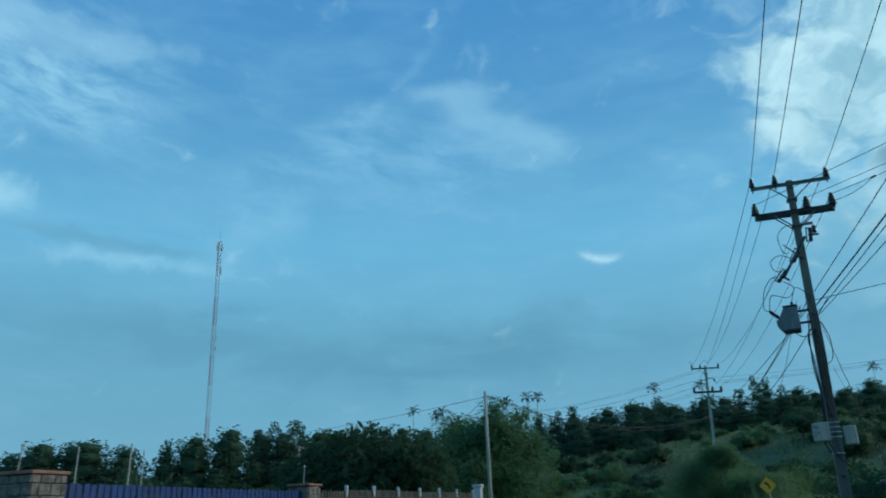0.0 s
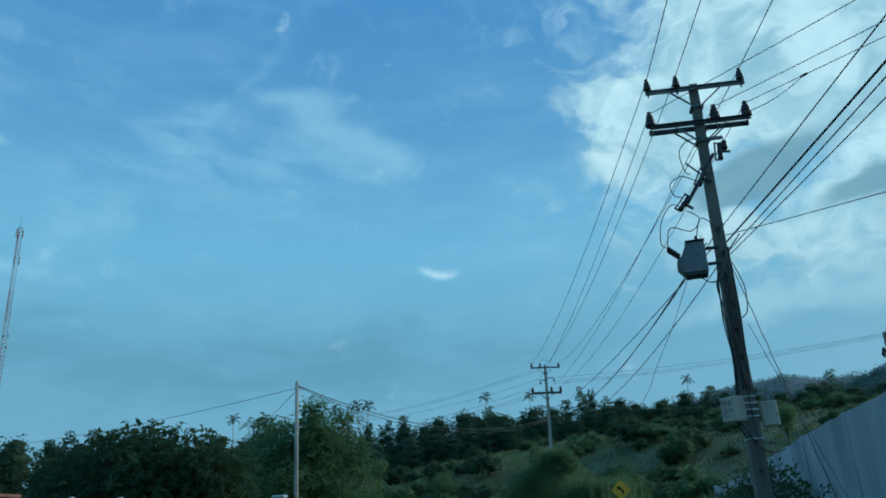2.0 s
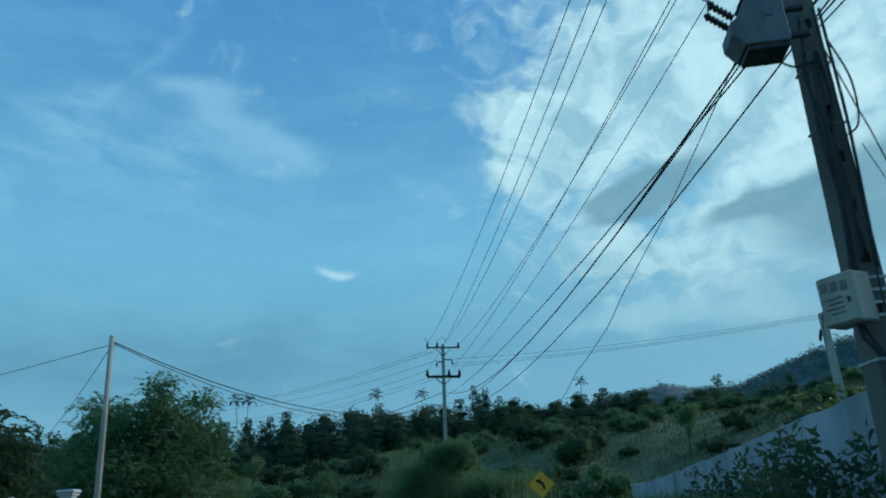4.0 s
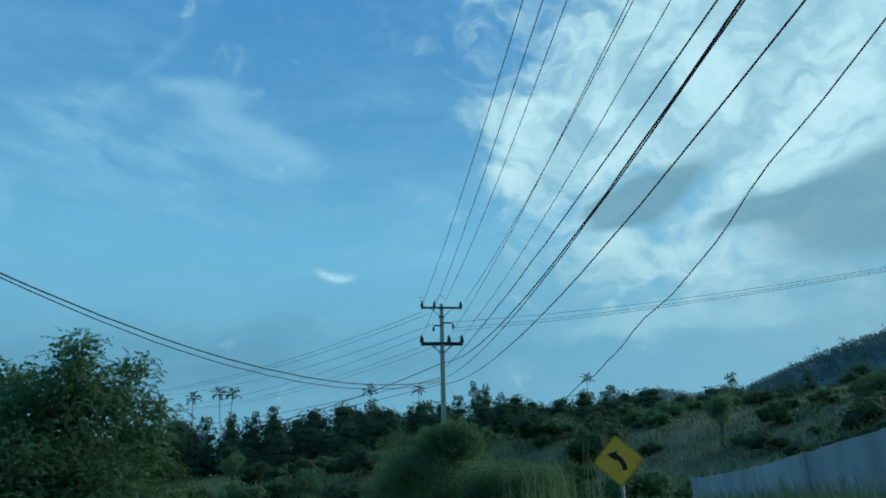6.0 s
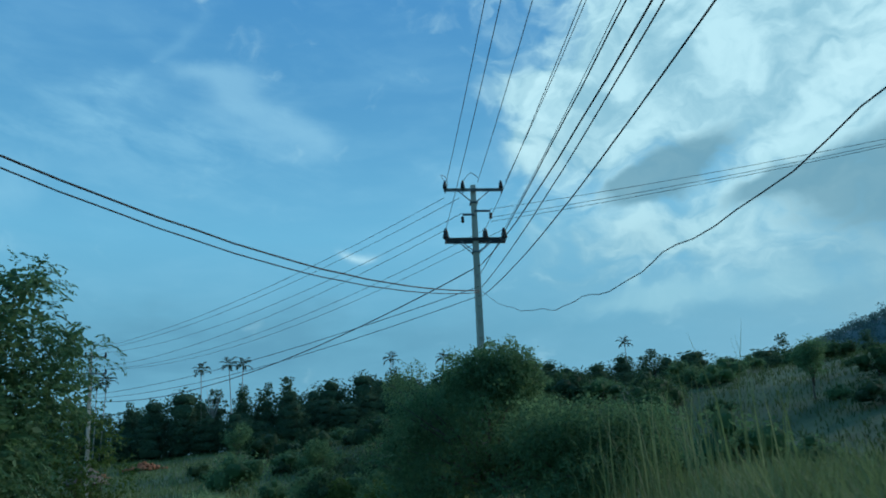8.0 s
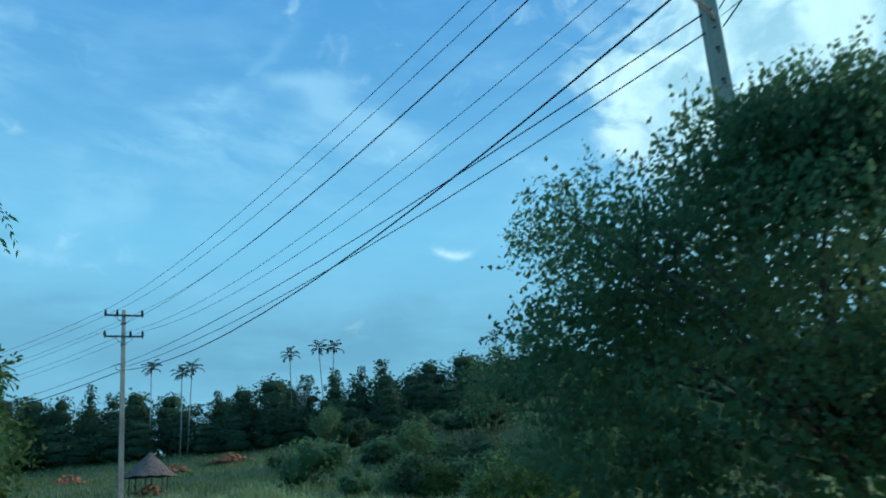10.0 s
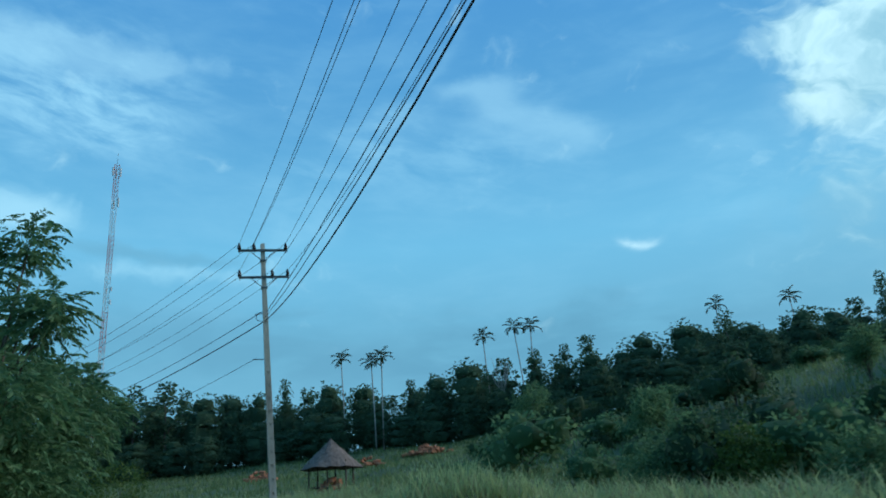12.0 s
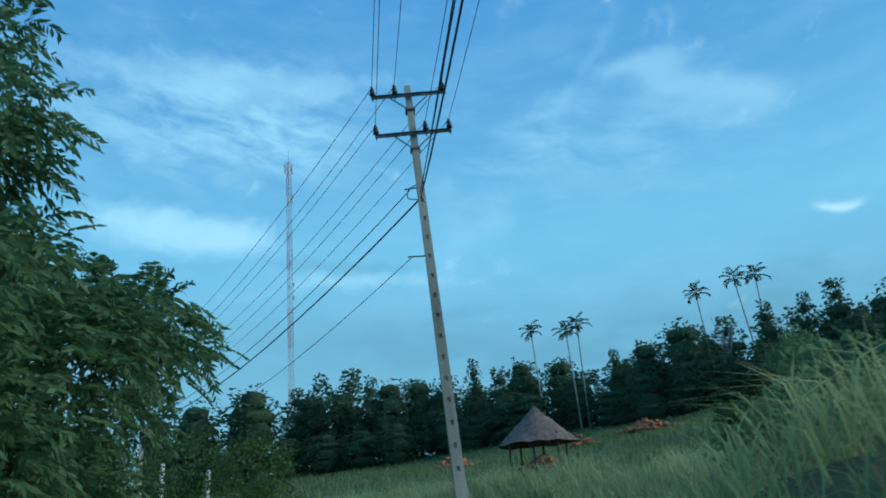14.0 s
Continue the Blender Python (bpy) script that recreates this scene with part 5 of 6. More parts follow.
plant("broadleaf_tree", at, limbs(bmesh.new(), at, lc, 0.2, rr, 0.45), merge(sprays(tufts(lc, 120, 0.35, 0.8, rl), 1700, 0.6, 6, 0.17, 0.06, rl, 0.5), sprays(lc, 2600, 0.6, 6, 0.17, 0.07, rl, 0.3), simple_leaves([(x, y, z, r * 0.85) for x, y, z, r in lc], 9000, 0.3, 0.17, rl, 0.3, 0.1), twigs_out(lc, 160, rl, 1.0, 0.16, 0.06)), LEAF_TREE,
      "feathery green tree standing beside the road", "tree", "roadside trees")
for (x, y, top, r), mat, lab in (((-14.3, 61.8, 5.3, 1.6), LEAF_YELLOW, "yellowish green bush below a taller tree"), ((-40.0, 89.8, 5.6, 1.5), LEAF_YELLOW, "bright yellow-green young tree by the fence"),
                                 ((-38.2, 91.5, 5.2, 1.2), LEAF_YELLOW, "bright yellow-green young tree by the fence")):
    z0_ = gz(x, y)
    h = top - z0_
    cc = [(x, y, z0_ + h * 0.75, h * 0.25), (x + r * 0.4, y + 0.3, z0_ + h * 0.5, r * 0.7), (x - r * 0.4, y - 0.2, z0_ + h * 0.45, r * 0.75), (x, y + r * 0.4, z0_ + h * 0.3, r * 0.8), (x + 0.2, y - r * 0.4, z0_ + h * 0.25, r * 0.8)]
    at = (x, y, z0_)
    plant("bush", at, limbs(bmesh.new(), at, cc, 0.05, rr, 0.3), merge(simple_leaves(cc, 4200, 0.15, 0.075, rl, 0.35), twigs_out(cc, 60, rl, 0.6, 0.13, 0.06)), mat, lab, "bush", "bushes by the road")
# broad tree behind the fence
rt = np.random.RandomState(14)
tcl = [(-20.4, 41.5, 5.6, 1.5), (-18.0, 41.0, 5.0, 1.6), (-16.2, 40.2, 4.4, 1.4), (-22.6, 42.0, 5.2, 1.7), (-24.6, 42.6, 4.4, 1.7), (-19.4, 40.0, 3.6, 2.0), (-22.5, 40.5, 3.2, 2.0), (-17.0, 42.0, 3.0, 1.9), (-25.5, 44.0, 3.0, 2.0), (-20.4, 44.0, 3.8, 2.2)]
at = (-20.4, 42.2, gz(-20.4, 42.2))
plant("broadleaf_tree", at, limbs(bmesh.new(), at, tcl, 0.22, rr, 0.4), merge(sprays(tufts(tcl, 90, 0.4, 0.8, rt), 1200, 0.7, 6, 0.22, 0.08, rt, 0.6), sprays(tcl, 2200, 0.7, 6, 0.22, 0.09, rt, 0.5), simple_leaves(tcl, 6000, 0.36, 0.2, rt, 0.3, 0.1)), LEAF_DARK, "low spreading dark tree behind the fence", "tree", "roadside trees")

# plants at the foot of pole A and along the wall
rw = np.random.RandomState(15)
for k, (x, y, top, r) in enumerate(((2.3, 24.0, 1.9, 0.45), (3.15, 24.9, 2.45, 0.5), (2.75, 25.3, 1.5, 0.45), (3.75, 25.0, 2.3, 0.45), (3.4, 22.9, 1.8, 0.4), (4.0, 27.2, 2.45, 0.8), (4.25, 29.6, 2.3, 0.8), (4.65, 33.0, 1.9, 0.75),
                                    (5.7, 27.6, 3.35, 0.9), (6.3, 29.6, 3.3, 0.9), (6.9, 31.5, 3.1, 0.8), (5.2, 25.4, 3.1, 0.8))):
    z0_ = gz(x, y)
    cc = [(x, y, z0_ + (top - z0_) * 0.8, r * 0.6), (x + 0.3, y + 0.2, z0_ + (top - z0_) * 0.55, r * 0.8), (x - 0.3, y, z0_ + (top - z0_) * 0.35, r * 0.9)]
    at = (x, y, z0_)
    plant("roadside_shrub", at, limbs(bmesh.new(), at, cc, 0.03, rr, 0.3), merge(simple_leaves(cc, 520 if k > 7 else (150 if k < 5 else 420), 0.17, 0.075, rw, 0.45, 0.35), twigs_out(cc, 26 if k > 7 else 12, rw, 0.55, 0.15, 0.065)), LEAF_YELLOW if k > 7 else LEAF_DARK,
          "yellow-green shrub behind the roadside wall" if k > 7 else "large-leaved dark shrub by the roadside wall", "shrub", "shrubs along the wall")

# shrubs and saplings on the bank of the bend
rs = np.random.RandomState(16)
for k, (x, y, h, r) in enumerate(((-3.6, 68.6, 3.2, 1.1), (-1.6, 70.5, 3.9, 1.4), (-4.4, 71.8, 3.0, 1.2), (-2.4, 73.5, 4.0, 1.5), (1.0, 68.5, 4.2, 1.6), (-6.0, 76.0, 1.5, 0.9), (1.5, 74.0, 3.0, 1.4), (-4.5, 66.2, 1.5, 0.8),
                                  (-11.5, 88.5, 2.6, 1.1), (-9.8, 87.0, 1.9, 0.9), (-12.8, 90.5, 2.0, 1.2), (4.5, 71.0, 3.2, 1.6), (-7.2, 82.0, 1.4, 0.9))):
    z0_ = gz(x, y)
    cc = [(x, y, z0_ + h * 0.8, r * 0.5), (x + r * 0.4, y, z0_ + h * 0.5, r * 0.7), (x - r * 0.4, y + 0.2, z0_ + h * 0.4, r * 0.75), (x, y - r * 0.3, z0_ + h * 0.3, r * 0.8)]
    at = (x, y, z0_)
    plant("roadside_shrub", at, limbs(bmesh.new(), at, cc, 0.03, rr, 0.3), merge(simple_leaves(cc, 2600, 0.14, 0.07, rs, 0.3), twigs_out(cc, 50, rs, 0.6, 0.13, 0.06)), LEAF_YELLOW if k % 2 else LEAF_BUSH,
          "leafy green shrub on the grassy bank", "shrub", "shrubs on the bank")

# bushes scattered over the field and the slope
rf = np.random.RandomState(17)


def core_lumps(clumps, k, rng):
    """Closed inner foliage: a lumpy rounded body within each clump."""
    g = np.linspace(-1, 1, 3)
    u, v = [m.ravel() for m in np.meshgrid(g, g)]
    one = np.ones_like(u)
    sides = [(one, u, v), (-one, v, u), (v, one, u), (u, -one, v), (u, v, one), (v, u, -one)]
    base = unit(np.concatenate([np.stack(q, -1) for q in sides]))
    i = (np.arange(2)[:, None] * 3 + np.arange(2)[None, :]).ravel()
    quad = np.stack([i, i + 1, i + 4, i + 3], -1)
    quads = np.concatenate([quad + 9 * j for j in range(6)])
    vs, fs = [], []
    for n, (x, y, z, r) in enumerate(clumps):
        a = rng.rand(3) * 6.28
        bump = 1 + 0.16 * np.sin(base[:, 0] * 4 + a[0]) + 0.16 * np.sin(base[:, 1] * 4 + a[1]) + 0.12 * np.sin(base[:, 2] * 5 + a[2])
        vs.append(np.array([x, y, z]) + base * (r * k * bump)[:, None] * np.array([1, 1, 0.85]))
        fs.append(quads + len(base) * n)
    return np.concatenate(vs), np.concatenate(fs)


def bush_variant(seed):
    r = np.random.RandomState(seed)
    cc = [(0.2, 0, 1.45, 0.62)] + [(0.85 * math.cos(a), 0.85 * math.sin(a), 0.6 + 0.55 * r.rand(), 0.6 + 0.3 * r.rand()) for a in [1.05 * k + r.rand() for k in range(6)]]
    at = (0, 0, 0)
    return plant("field_bush", at, limbs(bmesh.new(), at, cc, 0.05, random.Random(seed), 0.3), merge(core_lumps(cc, 0.6, r), simple_leaves(cc, 860, 0.18, 0.105, r, 0.3, 0.55), twigs_out(cc, 22, r, 0.32, 0.12, 0.06)),
                 (LEAF_BUSH, LEAF_SCRUB, LEAF_DARK)[seed % 3], "round green bush in rough grassland", "bush", "bushes on the slope")


spots = []
while len(spots) < 50:
    x, y = rf.uniform(-105, 75), rf.uniform(40, 150)
    d = float(off_road(x, y)[0][0])
    if 13 < d < 85 and not (-80 < x < -18 and d < 55) and math.hypot(x - hx, y - hy) > 7:
        spots.append((x, y, rf.uniform(0.55, 1.35)))
for k in range(44):
    x, y = rf.uniform(12, 72), rf.uniform(56, 165)
    spots.append((x, y, rf.uniform(0.8, 1.6)))
for k in range(12):
    x, y = rf.uniform(-22, 8), rf.uniform(84, 135)
    spots.append((x, y, rf.uniform(0.7, 1.4)))
spots += [(-9.7, 102.0, 1.9), (-7.0, 100.0, 1.3), (-30.0, 120.0, 1.2), (-24.3, 128.0, 2.0), (10.2, 71.0, 1.5), (8.4, 76.0, 1.3), (11.8, 124.0, 2.1), (14.5, 122.0, 1.8)]
spots += [(-2.0, 78.0, 1.4), (2.0, 80.0, 1.6), (-5.0, 84.0, 1.2), (0.0, 86.0, 1.5), (4.0, 78.0, 1.5), (-8.0, 91.0, 1.2), (-3.0, 96.0, 1.4), (3.0, 92.0, 1.6), (7.0, 85.0, 1.7)]
for k in range(22):
    a = 0.25 + 0.9 * k / 22
    spots.append((-(34 + 14 * rf.rand()) * math.sin(a) * 1.35 - 4, (34 + 16 * rf.rand()) * math.cos(a) + 4, rf.uniform(1.3, 2.0)))
for k in range(30):
    x, y = rf.uniform(-22, 26), rf.uniform(98, 152)
    spots.append((x, y, rf.uniform(0.8, 1.9)))
for k in range(46):     # low scrub on the hillside
    x, y = rf.uniform(9, 66), rf.uniform(52, 150)
    spots.append((x, y, rf.uniform(0.4, 0.75)))
bushes = [bush_variant(40 + k) for k in range(6)]
for k, (x, y, s) in enumerate(spots):
    b = bushes[k] if k < 6 else copy_thing(bushes[k % 6], Matrix.Identity(4))
    b.matrix_basis = pose(x, y, gz(x, y) - 0.1, 0, 0, rf.uniform(0, 360)) @ Matrix.Diagonal((s * rf.uniform(0.9, 1.3), s, s * rf.uniform(0.8, 1.15), 1))

# woodland along the top of the slope
rg = np.random.RandomState(18)


def wood_variant(seed, kind):
    """A tree 10 m high and 6 m wide, its leafy crown reaching almost to the ground."""
    r = np.random.RandomState(seed)
    cc = []
    n = (20, 20, 18)[kind]
    for k in range(n):
        h = (k + 0.5) / n
        if kind == 0:      # rounded cone
            w = 2.9 * (1 - h) ** 0.6 * (0.85 + 0.25 * h)
        elif kind == 1:    # domed head
            w = 3.0 * math.sqrt(max(0.06, 1 - abs((h - 0.38) / 0.64) ** 2.1))
        else:              # tall and loose
            w = 2.3 * (0.35 + 0.75 * math.sin(2.9 * h + 0.25) ** 2) * (0.7 + 0.5 * r.rand())
        a = 2.4 * k + r.rand()
        rad = max(0.6, w * (0.50 if kind < 2 else 0.40) * r.uniform(0.8, 1.1))
        q = max(0.0, w - rad) * (0.8 + 0.25 * r.rand())
        cc.append((q * math.cos(a), q * math.sin(a), 0.5 + 8.9 * h - rad * 0.2 * h, rad))
    at = (0, 0, 0)
    nl = (2100, 2350, 1500)[kind]
    inner = [(0, 0, 2.2, 2.0), (0, 0, 4.4, 1.9 if kind else 1.5), (0, 0, 6.3, 1.7 if kind else 0.9), (0, 0, 7.9, 1.25 if kind else 0.55)] if kind < 2 else cc[1::2]
    return plant("woodland_tree", at, limbs(bmesh.new(), at, cc[4::4], 0.16, random.Random(seed), 0.5),
                 merge(core_lumps(inner, 0.78 if kind < 2 else 0.32, r), simple_leaves(cc, nl, 0.33, 0.235, r, 0.25, 0.62, 0.8), twigs_out(cc, 14, r, 0.25, 0.2, 0.13)), LEAF_WOOD,
                 ("dark green cone-shaped woodland tree on a slope", "dark green round-headed woodland tree on a slope", "tall loose-crowned woodland tree on a slope")[kind], "tree", "trees of the wood")


KINDS = (1, 1, 0, 2, 1, 0, 2)
woods = [wood_variant(60 + k, v) for k, v in enumerate(KINDS)]
XS = [-190, -150, -110, -95, -78, -60, -40, -20, 0, 20, 40, 60, 95, 140]
FRONT = [92, 104, 128, 146, 156, 158, 158, 163, 170, 178, 182, 186, 190, 190]
# the trees that make the skyline: place, height of the top, breadth, kind of crown
WEST = [(-135, 17.0, 6.3, 1), (-130, 19.4, 8.9, 1), (-123, 19.6, 9.4, 1), (-115.7, 17.8, 5.2, 1), (-109.6, 19.0, 4.4, 0), (-106, 20.5, 7.1, 1), (-101.2, 22.3, 8.0, 1),
        (-97.6, 21.5, 5.2, 0), (-94.8, 23.0, 5.0, 2), (-91.0, 23.4, 7.5, 2), (-86.6, 21.6, 6.0, 1), (-83.2, 21.4, 5.0, 1)]
MIDDLE = [(-79.8, 21.5, 5.0, 1), (-75.2, 22.6, 4.6, 0), (-68.2, 21.5, 6.0, 1), (-62.8, 20.6, 5.2, 1), (-55.6, 20.1, 4.0, 0), (-51.6, 20.7, 5.2, 1), (-46.4, 21.7, 7.0, 1), (-37.2, 22.0, 4.6, 0),
          (-33.3, 22.1, 4.6, 0), (-30.0, 22.9, 6.2, 0), (-23.3, 22.8, 6.8, 1), (-17.9, 23.7, 6.3, 1), (-12.9, 24.0, 5.6, 2), (-10.0, 22.8, 5.0, 1), (-5.5, 22.8, 3.6, 2), (-3.6, 23.9, 6.0, 1)]
EAST = [(7.0, 27.7, 3.6, 2), (9.5, 27.4, 4.2, 0), (12.4, 25.4, 4.2, 2), (15.5, 25.2, 6.4, 1), (19.0, 24.2, 5.2, 1), (22.4, 23.0, 4.6, 1), (25.5, 24.7, 4.8, 1), (30.1, 26.2, 4.8, 1), (36.5, 27.0, 6.2, 2),
        (44.7, 26.6, 9.4, 1), (52.1, 25.1, 5.4, 1), (57.2, 25.0, 6.2, 1), (63.8, 29.1, 6.0, 2), (68.8, 25.5, 6.8, 1), (76.3, 26.2, 7.6, 1), (82.2, 29.2, 6.6, 0), (87.7, 25.8, 9.0, 1), (95.6, 31.0, 8.5, 1)]
SKYLINE = WEST + MIDDLE + EAST
woodland = [(x, np.interp(x, XS, FRONT) + rg.uniform(0, 1.5), top + 0.35, w * (1.75 if x < -84 else 1.45), kind) for x, top, w, kind in SKYLINE]
xs_, tops_ = [q[0] for q in SKYLINE], [q[1] for q in SKYLINE]
x = -195.0
while x < 135:          # lower crowns behind, closing the gaps
    y = np.interp(x, XS, FRONT) + rg.uniform(4, 9)
    woodland.append((x, y, np.interp(x, xs_, tops_) - rg.uniform(-0.5, 1.1), rg.uniform(8.5, 11.5), (1, 1, 0, 2)[rg.randint(4)]))
    x += rg.uniform(3.2, 4.8) if -140 < x < 100 else rg.uniform(5, 8)
x = -150.0
while x < 30:           # young growth along the wood's front
    y = np.interp(x, XS, FRONT) - rg.uniform(2.0, 6.0)
    woodland.append((x, y, gz(x, y) + rg.uniform(4.2, 7.4), rg.uniform(6.5, 9.0), 1))
    x += rg.uniform(3.4, 5.2)
while x < 120:
    y = np.interp(x, XS, FRONT) - rg.uniform(1.0, 4.0)
    woodland.append((x, y, gz(x, y) + rg.uniform(2.8, 5.0), rg.uniform(6.0, 9.0), 1))
    x += rg.uniform(5.0, 9.0)
first = {}
for k, (x, y, top, wide, kind) in enumerate(woodland):
    v = [j for j in range(len(KINDS)) if KINDS[j] == kind]
    v = v[rg.randint(len(v))]
    w = copy_thing(woods[v], Matrix.Identity(4)) if v in first else woods[v]
    first[v] = True
    g0 = gz(x, y)
    h = max(top - g0, 2.4)
    w.matrix_basis = pose(x, y, g0 - 0.2, 0, 0, rg.uniform(0, 360)) @ Matrix.Diagonal((wide / 6.0, wide / 6.0, (h + 0.2) / 10.0, 1))


def small_tree(x, y, h, label):
    r = np.random.RandomState(int(x * 7) % 1000)
    z0_ = gz(x, y)
    cc = [(x + r.uniform(-1, 1) * h * 0.22, y + r.uniform(-1, 1) * h * 0.22, z0_ + h * (0.45 + 0.5 * r.rand()), h * (0.13 + 0.08 * r.rand())) for _ in range(9)]
    at = (x, y, z0_ - 0.1)
    plant("field_tree", at, limbs(bmesh.new(), at, cc, 0.09, random.Random(3), 0.4), merge(simple_leaves(cc, 3000, 0.2, 0.1, r, 0.3), twigs_out(cc, 60, r, 0.6, 0.16, 0.08)), LEAF_BUSH, label, "tree", "small trees in the field")


small_tree(-15.2, 109.0, 4.2, "small crooked tree with a bare leaning trunk in grass")
small_tree(-28.0, 126.0, 5.0, "small bushy tree in front of the wood")
small_tree(-3.0, 118.0, 4.5, "small bushy tree in front of the wood")
small_tree(24.0, 92.0, 4.5, "small bushy tree on the grassy slope")

# bare tree among the palms
bt = empty("bare_tree", Matrix.Translation((-41.5, 157.5, gz(-41.5, 157.5))))
tagged(bt, "leafless grey tree standing at the wood's edge", "tree")
bm = bmesh.new()
rq = random.Random(4)
bh = 21.2 - gz(-41.5, 157.5)
tube(bm, [(0, 0, 0), (0.1, 0, bh * 0.6)], [0.18, 0.12], 6)
for k in range(9):
    a = k * 2.4
    z0_ = bh * (0.45 + 0.02 * k)
    e = Vector((1.3 * math.cos(a), 1.3 * math.sin(a), bh * (0.8 + 0.2 * rq.random())))
    tube(bm, [(0.08, 0, z0_), e * 0.55 + Vector((0, 0, z0_ * 0.4)), e], [0.08, 0.05, 0.02], 5)
part("trunk", bm, PALEBARK, bt, flat=False)


# areca palms
def palm(x, y, top, lean, seed):
    r = random.Random(seed)
    z0_ = gz(x, y)
    o = empty("areca_palm", Matrix.Translation((x, y, z0_)))
    tagged(o, "slender areca palm with a small drooping crown", "palm", "areca palms")
    h = top - z0_ - 0.9
    tip = Vector((lean, 0, h))
    part("trunk", tube(bmesh.new(), [(0, 0, 0), (lean * 0.35, 0, h * 0.5), tip], [0.11, 0.09, 0.07], 7), PALEBARK, o, flat=False)
    part("crownshaft", tube(bmesh.new(), [tip, tip + Vector((0, 0, 0.9))], [0.12, 0.07], 7), PALM_LEAF, o, flat=False)
    for k in range(11):
        a = 2.4 * k + r.uniform(-0.2, 0.2)
        th = 0.15 + 1.75 * k / 10 + r.uniform(-0.15, 0.15)
        L = r.uniform(1.25, 1.75)
        P, D = [], []
        rad, z = 0.0, 0.0
        pts = []
        for j in range(13):
            t = j / 12
            ang = min(th + 0.95 * t * t + 0.1 * t, 3.0)
            rad, z = rad + L / 12 * math.sin(ang), z + L / 12 * math.cos(ang)
            p = tip + Vector((rad * math.cos(a), rad * math.sin(a), 0.75 + z))
            pts.append(p)
            if j > 1:
                o_, u_ = math.sin(ang), math.cos(ang)
                for s in (-1, 1):
                    P.append(p)
                    D.append((-math.sin(a) * s * 0.75 + math.cos(a) * o_ * 0.6, math.cos(a) * s * 0.75 + math.sin(a) * o_ * 0.6, u_ * 0.6 - 0.35))
        fr_ = part("frond", tube(bmesh.new(), pts, 0.02, 4, False), PALM_LEAF, o)
        rr_ = np.random.RandomState(seed * 20 + k)
        v, f = leaf_quads(np.array(P, float), np.array(D, float) + rr_.normal(size=(len(P), 3)) * 0.12, rr_.uniform(0.4, 0.6, len(P)), 0.13, rr_, 0.1)
        raw_mesh("frond_blade", v, f, PALM_LEAF, fr_)


for k, (x, y, top, lean) in enumerate(((-64.3, 155.3, 23.9, -0.4), (-57.9, 152.5, 22.1, -0.3), (-57.5, 153.8, 23.0, 0.2), (-44.2, 160.6, 24.9, -0.4), (-39.1, 160.7, 25.5, -0.8), (-37.9, 160.8, 25.4, 0.3), (-3.9, 176.0, 27.0, -0.2),
                                       (-14.2, 175.0, 27.4, 0.3), (31.9, 184.0, 29.0, 0.1))):
    palm(x, y, top, lean, k + 1)


# ---- grass ----
def blades(pts, h, w, lean, rng):
    """Bent grass blades of two pieces each."""
    n = len(pts)
    a = rng.rand(n) * 6.283
    d = np.stack([np.cos(a), np.sin(a), np.zeros(n)], -1)
    s = np.stack([-np.sin(a), np.cos(a), np.zeros(n)], -1)
    h, w = h[:, None], w[:, None]
    ln = (lean * (0.3 + rng.rand(n)))[:, None]
    up = np.array([0, 0, 1.0])
    m = pts + up * h * 0.6 + d * h * ln * 0.3
    t = pts + up * h * (1 - 0.25 * ln) + d * h * ln
    v = np.stack([pts - s * w, pts + s * w, m + s * w * 0.75, m - s * w * 0.75, t + s * w * 0.1, t - s * w * 0.1], 1).reshape(-1, 3)
    i = np.arange(n)[:, None] * 6
    f = np.concatenate([i + np.array([[0, 1, 2, 3]]), i + np.array([[3, 2, 4, 5]])], 0)
    return v, f


def meadow(name, n, box_, dist, h, w, lean, seed, mat, label, keep=None, clump=0.0):
    r = np.random.RandomState(seed)
    x, y = r.uniform(box_[0], box_[1], n * 3), r.uniform(box_[2], box_[3], n * 3)
    if clump:
        x, y = x + np.sin(y * 2.1 + np.sin(x * 1.3) * 2) * clump, y + np.sin(x * 1.9 + np.cos(y * 1.1) * 2) * clump
    d, s = off_road(x, y)
    ok = (d > dist[0]) & (d < dist[1])
    if keep is not None:
        ok &= keep(x, y, d)
    x, y = x[ok][:n], y[ok][:n]
    z = ground_z(x, y) - 0.05
    k = len(x)
    tall = 0.65 + 0.35 * waves(x, y, 7.0, seed + 1)
    v, f = blades(np.stack([x, y, z], -1), r.uniform(h[0], h[1], k) * tall, r.uniform(w[0], w[1], k), lean, r)
    tagged(raw_mesh(name, v, f, mat), label, "grass", kind="stuff")


def tall_part(x, y, d):
    return off_road(x, y)[1] > 232 + 4 * np.sin(x * 0.9)


def low_part(x, y, d):
    return off_road(x, y)[1] <= 234 + 4 * np.sin(x * 0.9)


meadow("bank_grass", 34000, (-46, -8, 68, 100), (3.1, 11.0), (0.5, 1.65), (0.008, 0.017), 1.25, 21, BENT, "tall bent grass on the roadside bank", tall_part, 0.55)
meadow("bank_straw", 8000, (-46, -8, 68, 100), (3.3, 11.0), (0.8, 1.8), (0.005, 0.011), 1.5, 22, STRAW, "dry bent grass stalks on the bank", tall_part, 0.5)
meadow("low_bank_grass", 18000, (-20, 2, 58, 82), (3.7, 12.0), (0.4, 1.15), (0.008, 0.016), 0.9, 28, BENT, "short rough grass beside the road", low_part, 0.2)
meadow("low_bank_straw", 2600, (-16, 2, 62, 82), (3.9, 10.0), (0.8, 1.6), (0.005, 0.010), 1.2, 29, STRAW, "dry arching grass stalks beside the road", low_part)
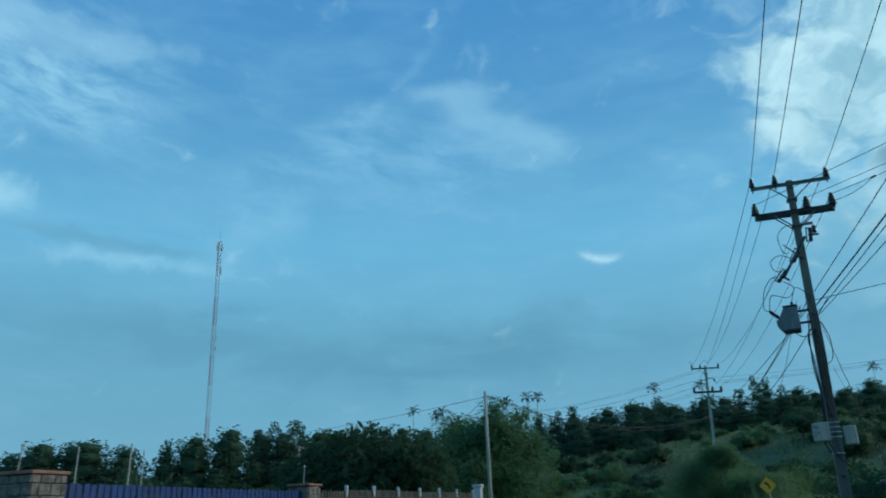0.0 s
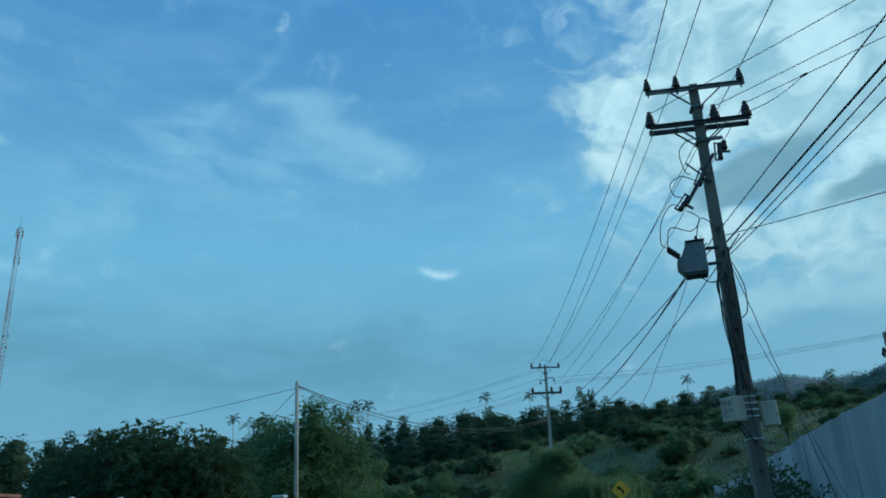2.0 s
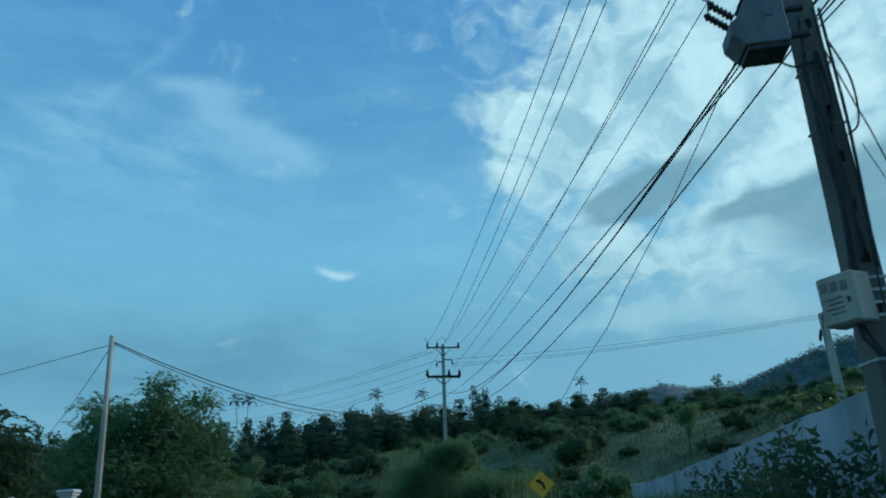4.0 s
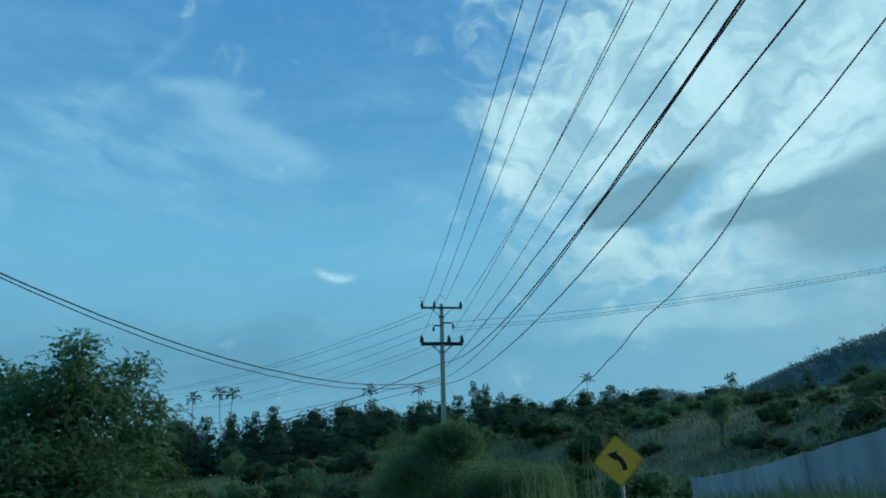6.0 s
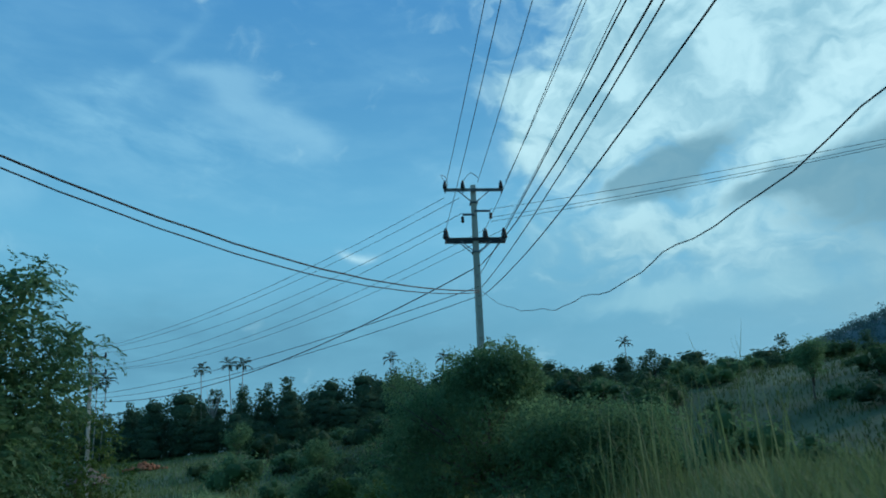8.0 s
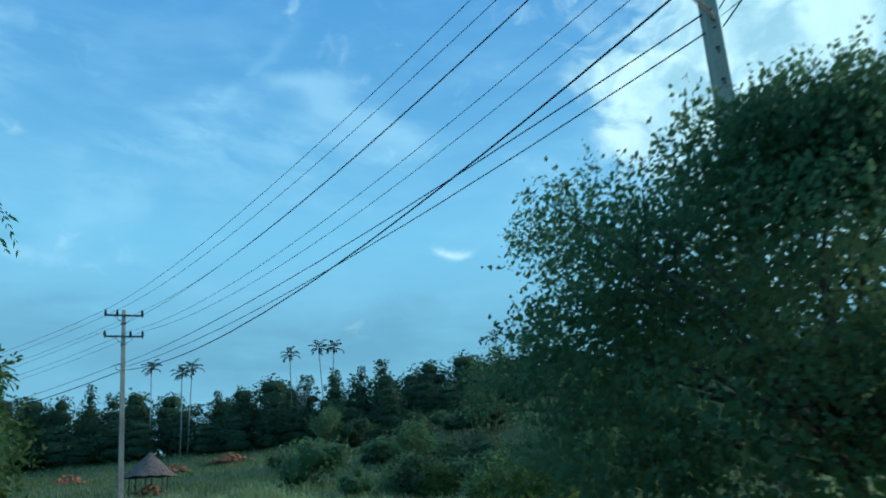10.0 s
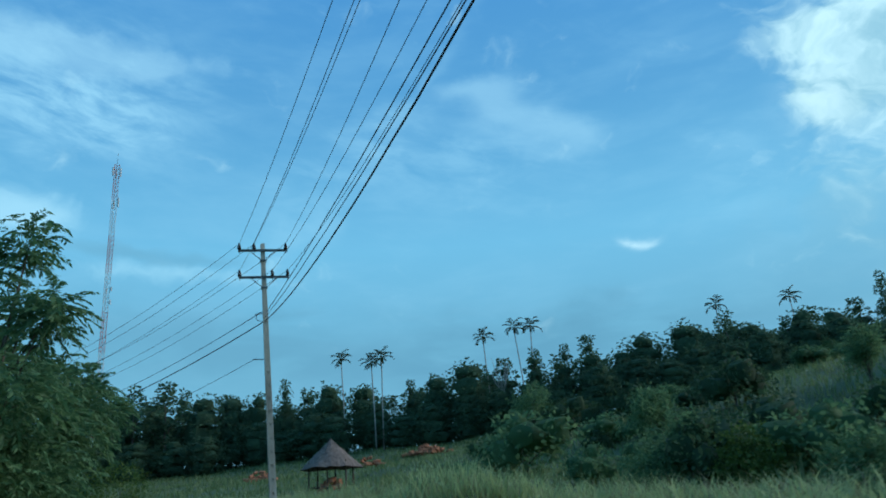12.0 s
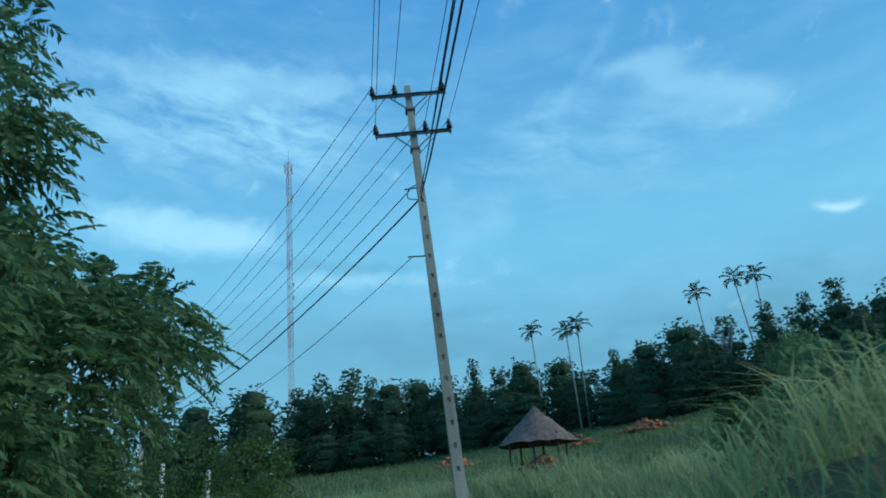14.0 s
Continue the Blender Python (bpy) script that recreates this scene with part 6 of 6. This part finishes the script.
meadow("verge_grass", 26000, (-0.5, 8, 26, 56), (3.6, 11.0), (0.6, 1.7), (0.008, 0.016), 0.45, 23, GRASS, "tall green grass on the verge", None, 0.15)
meadow("verge_reed", 150, (0.6, 4.2, 50.5, 54.5), (3.8, 9.0), (2.6, 4.4), (0.010, 0.017), 0.32, 24, GRASS, "pale reed stems with plumes above the verge grass")
meadow("field_grass", 50000, (-110, 10, 64, 160), (10.0, 75.0), (0.5, 1.1), (0.03, 0.06), 0.6, 25, GRASS, "rough green field grass", lambda x, y, d: np.hypot(x - hx - 0.6, y - hy + 1.6) > 3.4)
meadow("slope_grass", 42000, (8.8, 75, 26, 165), (9.0, 85.0), (0.35, 0.95), (0.025, 0.055), 0.8, 26, WEEDS, "rough green weeds and grass on the hillside")
meadow("left_grass", 9000, (-60, -4.5, -5, 80), (-60, -4.0), (0.4, 1.0), (0.02, 0.04), 0.6, 27, GRASS, "rough grass on the inner side of the road")

# ---- far hills ----


def far_hill(name, az0, az1, dist, crest, seed, mat, label, tree, count):
    """A forested ridge: crest(t) in degrees of height, t from 0 to 1 between two bearings."""
    n, m = 90, 12
    r = np.random.RandomState(seed)
    v = []
    tops = []
    for i in range(n + 1):
        t = i / n
        a = radians(az0 + (az1 - az0) * t)
        hgt = dist * math.tan(radians(crest(t)))
        for j in range(m + 1):
            k = j / m
            q = dist * (0.72 + 0.55 * k)
            prof = math.sin(min(k / 0.52, 1) * math.pi / 2) if k < 0.52 else 1 - 0.5 * (k - 0.52)
            z = 12 + (hgt - 12) * prof + dist * 0.0012 * math.sin(7.1 * t * 6 + 5 * k) * prof + r.uniform(-1, 1) * dist * 0.0003
            v.append((-q * math.sin(a), q * math.cos(a), z if j else 0))
    w = m + 1
    f = [(i * w + j, (i + 1) * w + j, (i + 1) * w + j + 1, i * w + j + 1) for i in range(n) for j in range(m)]
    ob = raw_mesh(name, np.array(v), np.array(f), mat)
    ob.data.polygons.foreach_set("use_smooth", np.ones(len(f), dtype=bool))
    tagged(ob, label, "hill", kind="structure")
    V = np.array(v).reshape(n + 1, m + 1, 3)
    ii, jj = r.randint(0, n, count), r.randint(3, 8, count)
    u, q = r.rand(count)[:, None], r.rand(count)[:, None]
    p = V[ii, jj] * (1 - u) * (1 - q) + V[ii + 1, jj] * u * (1 - q) + V[ii, jj + 1] * (1 - u) * q + V[ii + 1, jj + 1] * u * q
    sizes = tree * r.uniform(0.6, 1.3, count)
    cl = np.column_stack([p + np.array([0, 0, 0.5]) * sizes[:, None], sizes * 0.5])
    giant = r.rand(count) < 0.012
    cl[giant, 2] += sizes[giant] * 1.1
    cl[giant, 3] *= 1.25
    g = simple_leaves(cl, count * 20, tree * 0.24, tree * 0.17, r, 0.2, 0.5)
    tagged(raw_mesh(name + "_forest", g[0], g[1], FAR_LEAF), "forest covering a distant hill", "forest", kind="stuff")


def crest_of(az0, az1, bearings, heights):
    return lambda t: float(np.interp(-(az0 + (az1 - az0) * t), bearings, heights))


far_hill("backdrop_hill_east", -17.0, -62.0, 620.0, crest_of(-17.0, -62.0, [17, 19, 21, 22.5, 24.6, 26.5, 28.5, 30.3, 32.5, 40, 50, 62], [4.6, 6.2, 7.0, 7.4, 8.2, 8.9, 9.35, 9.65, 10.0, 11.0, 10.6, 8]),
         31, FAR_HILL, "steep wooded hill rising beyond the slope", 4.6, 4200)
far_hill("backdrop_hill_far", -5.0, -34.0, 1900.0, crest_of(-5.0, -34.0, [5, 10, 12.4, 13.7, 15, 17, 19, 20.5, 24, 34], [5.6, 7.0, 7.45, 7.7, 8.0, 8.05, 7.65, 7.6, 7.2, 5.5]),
         32, FAR_HILL, "low ridge on the horizon, hazed blue-green", 7.0, 1800)
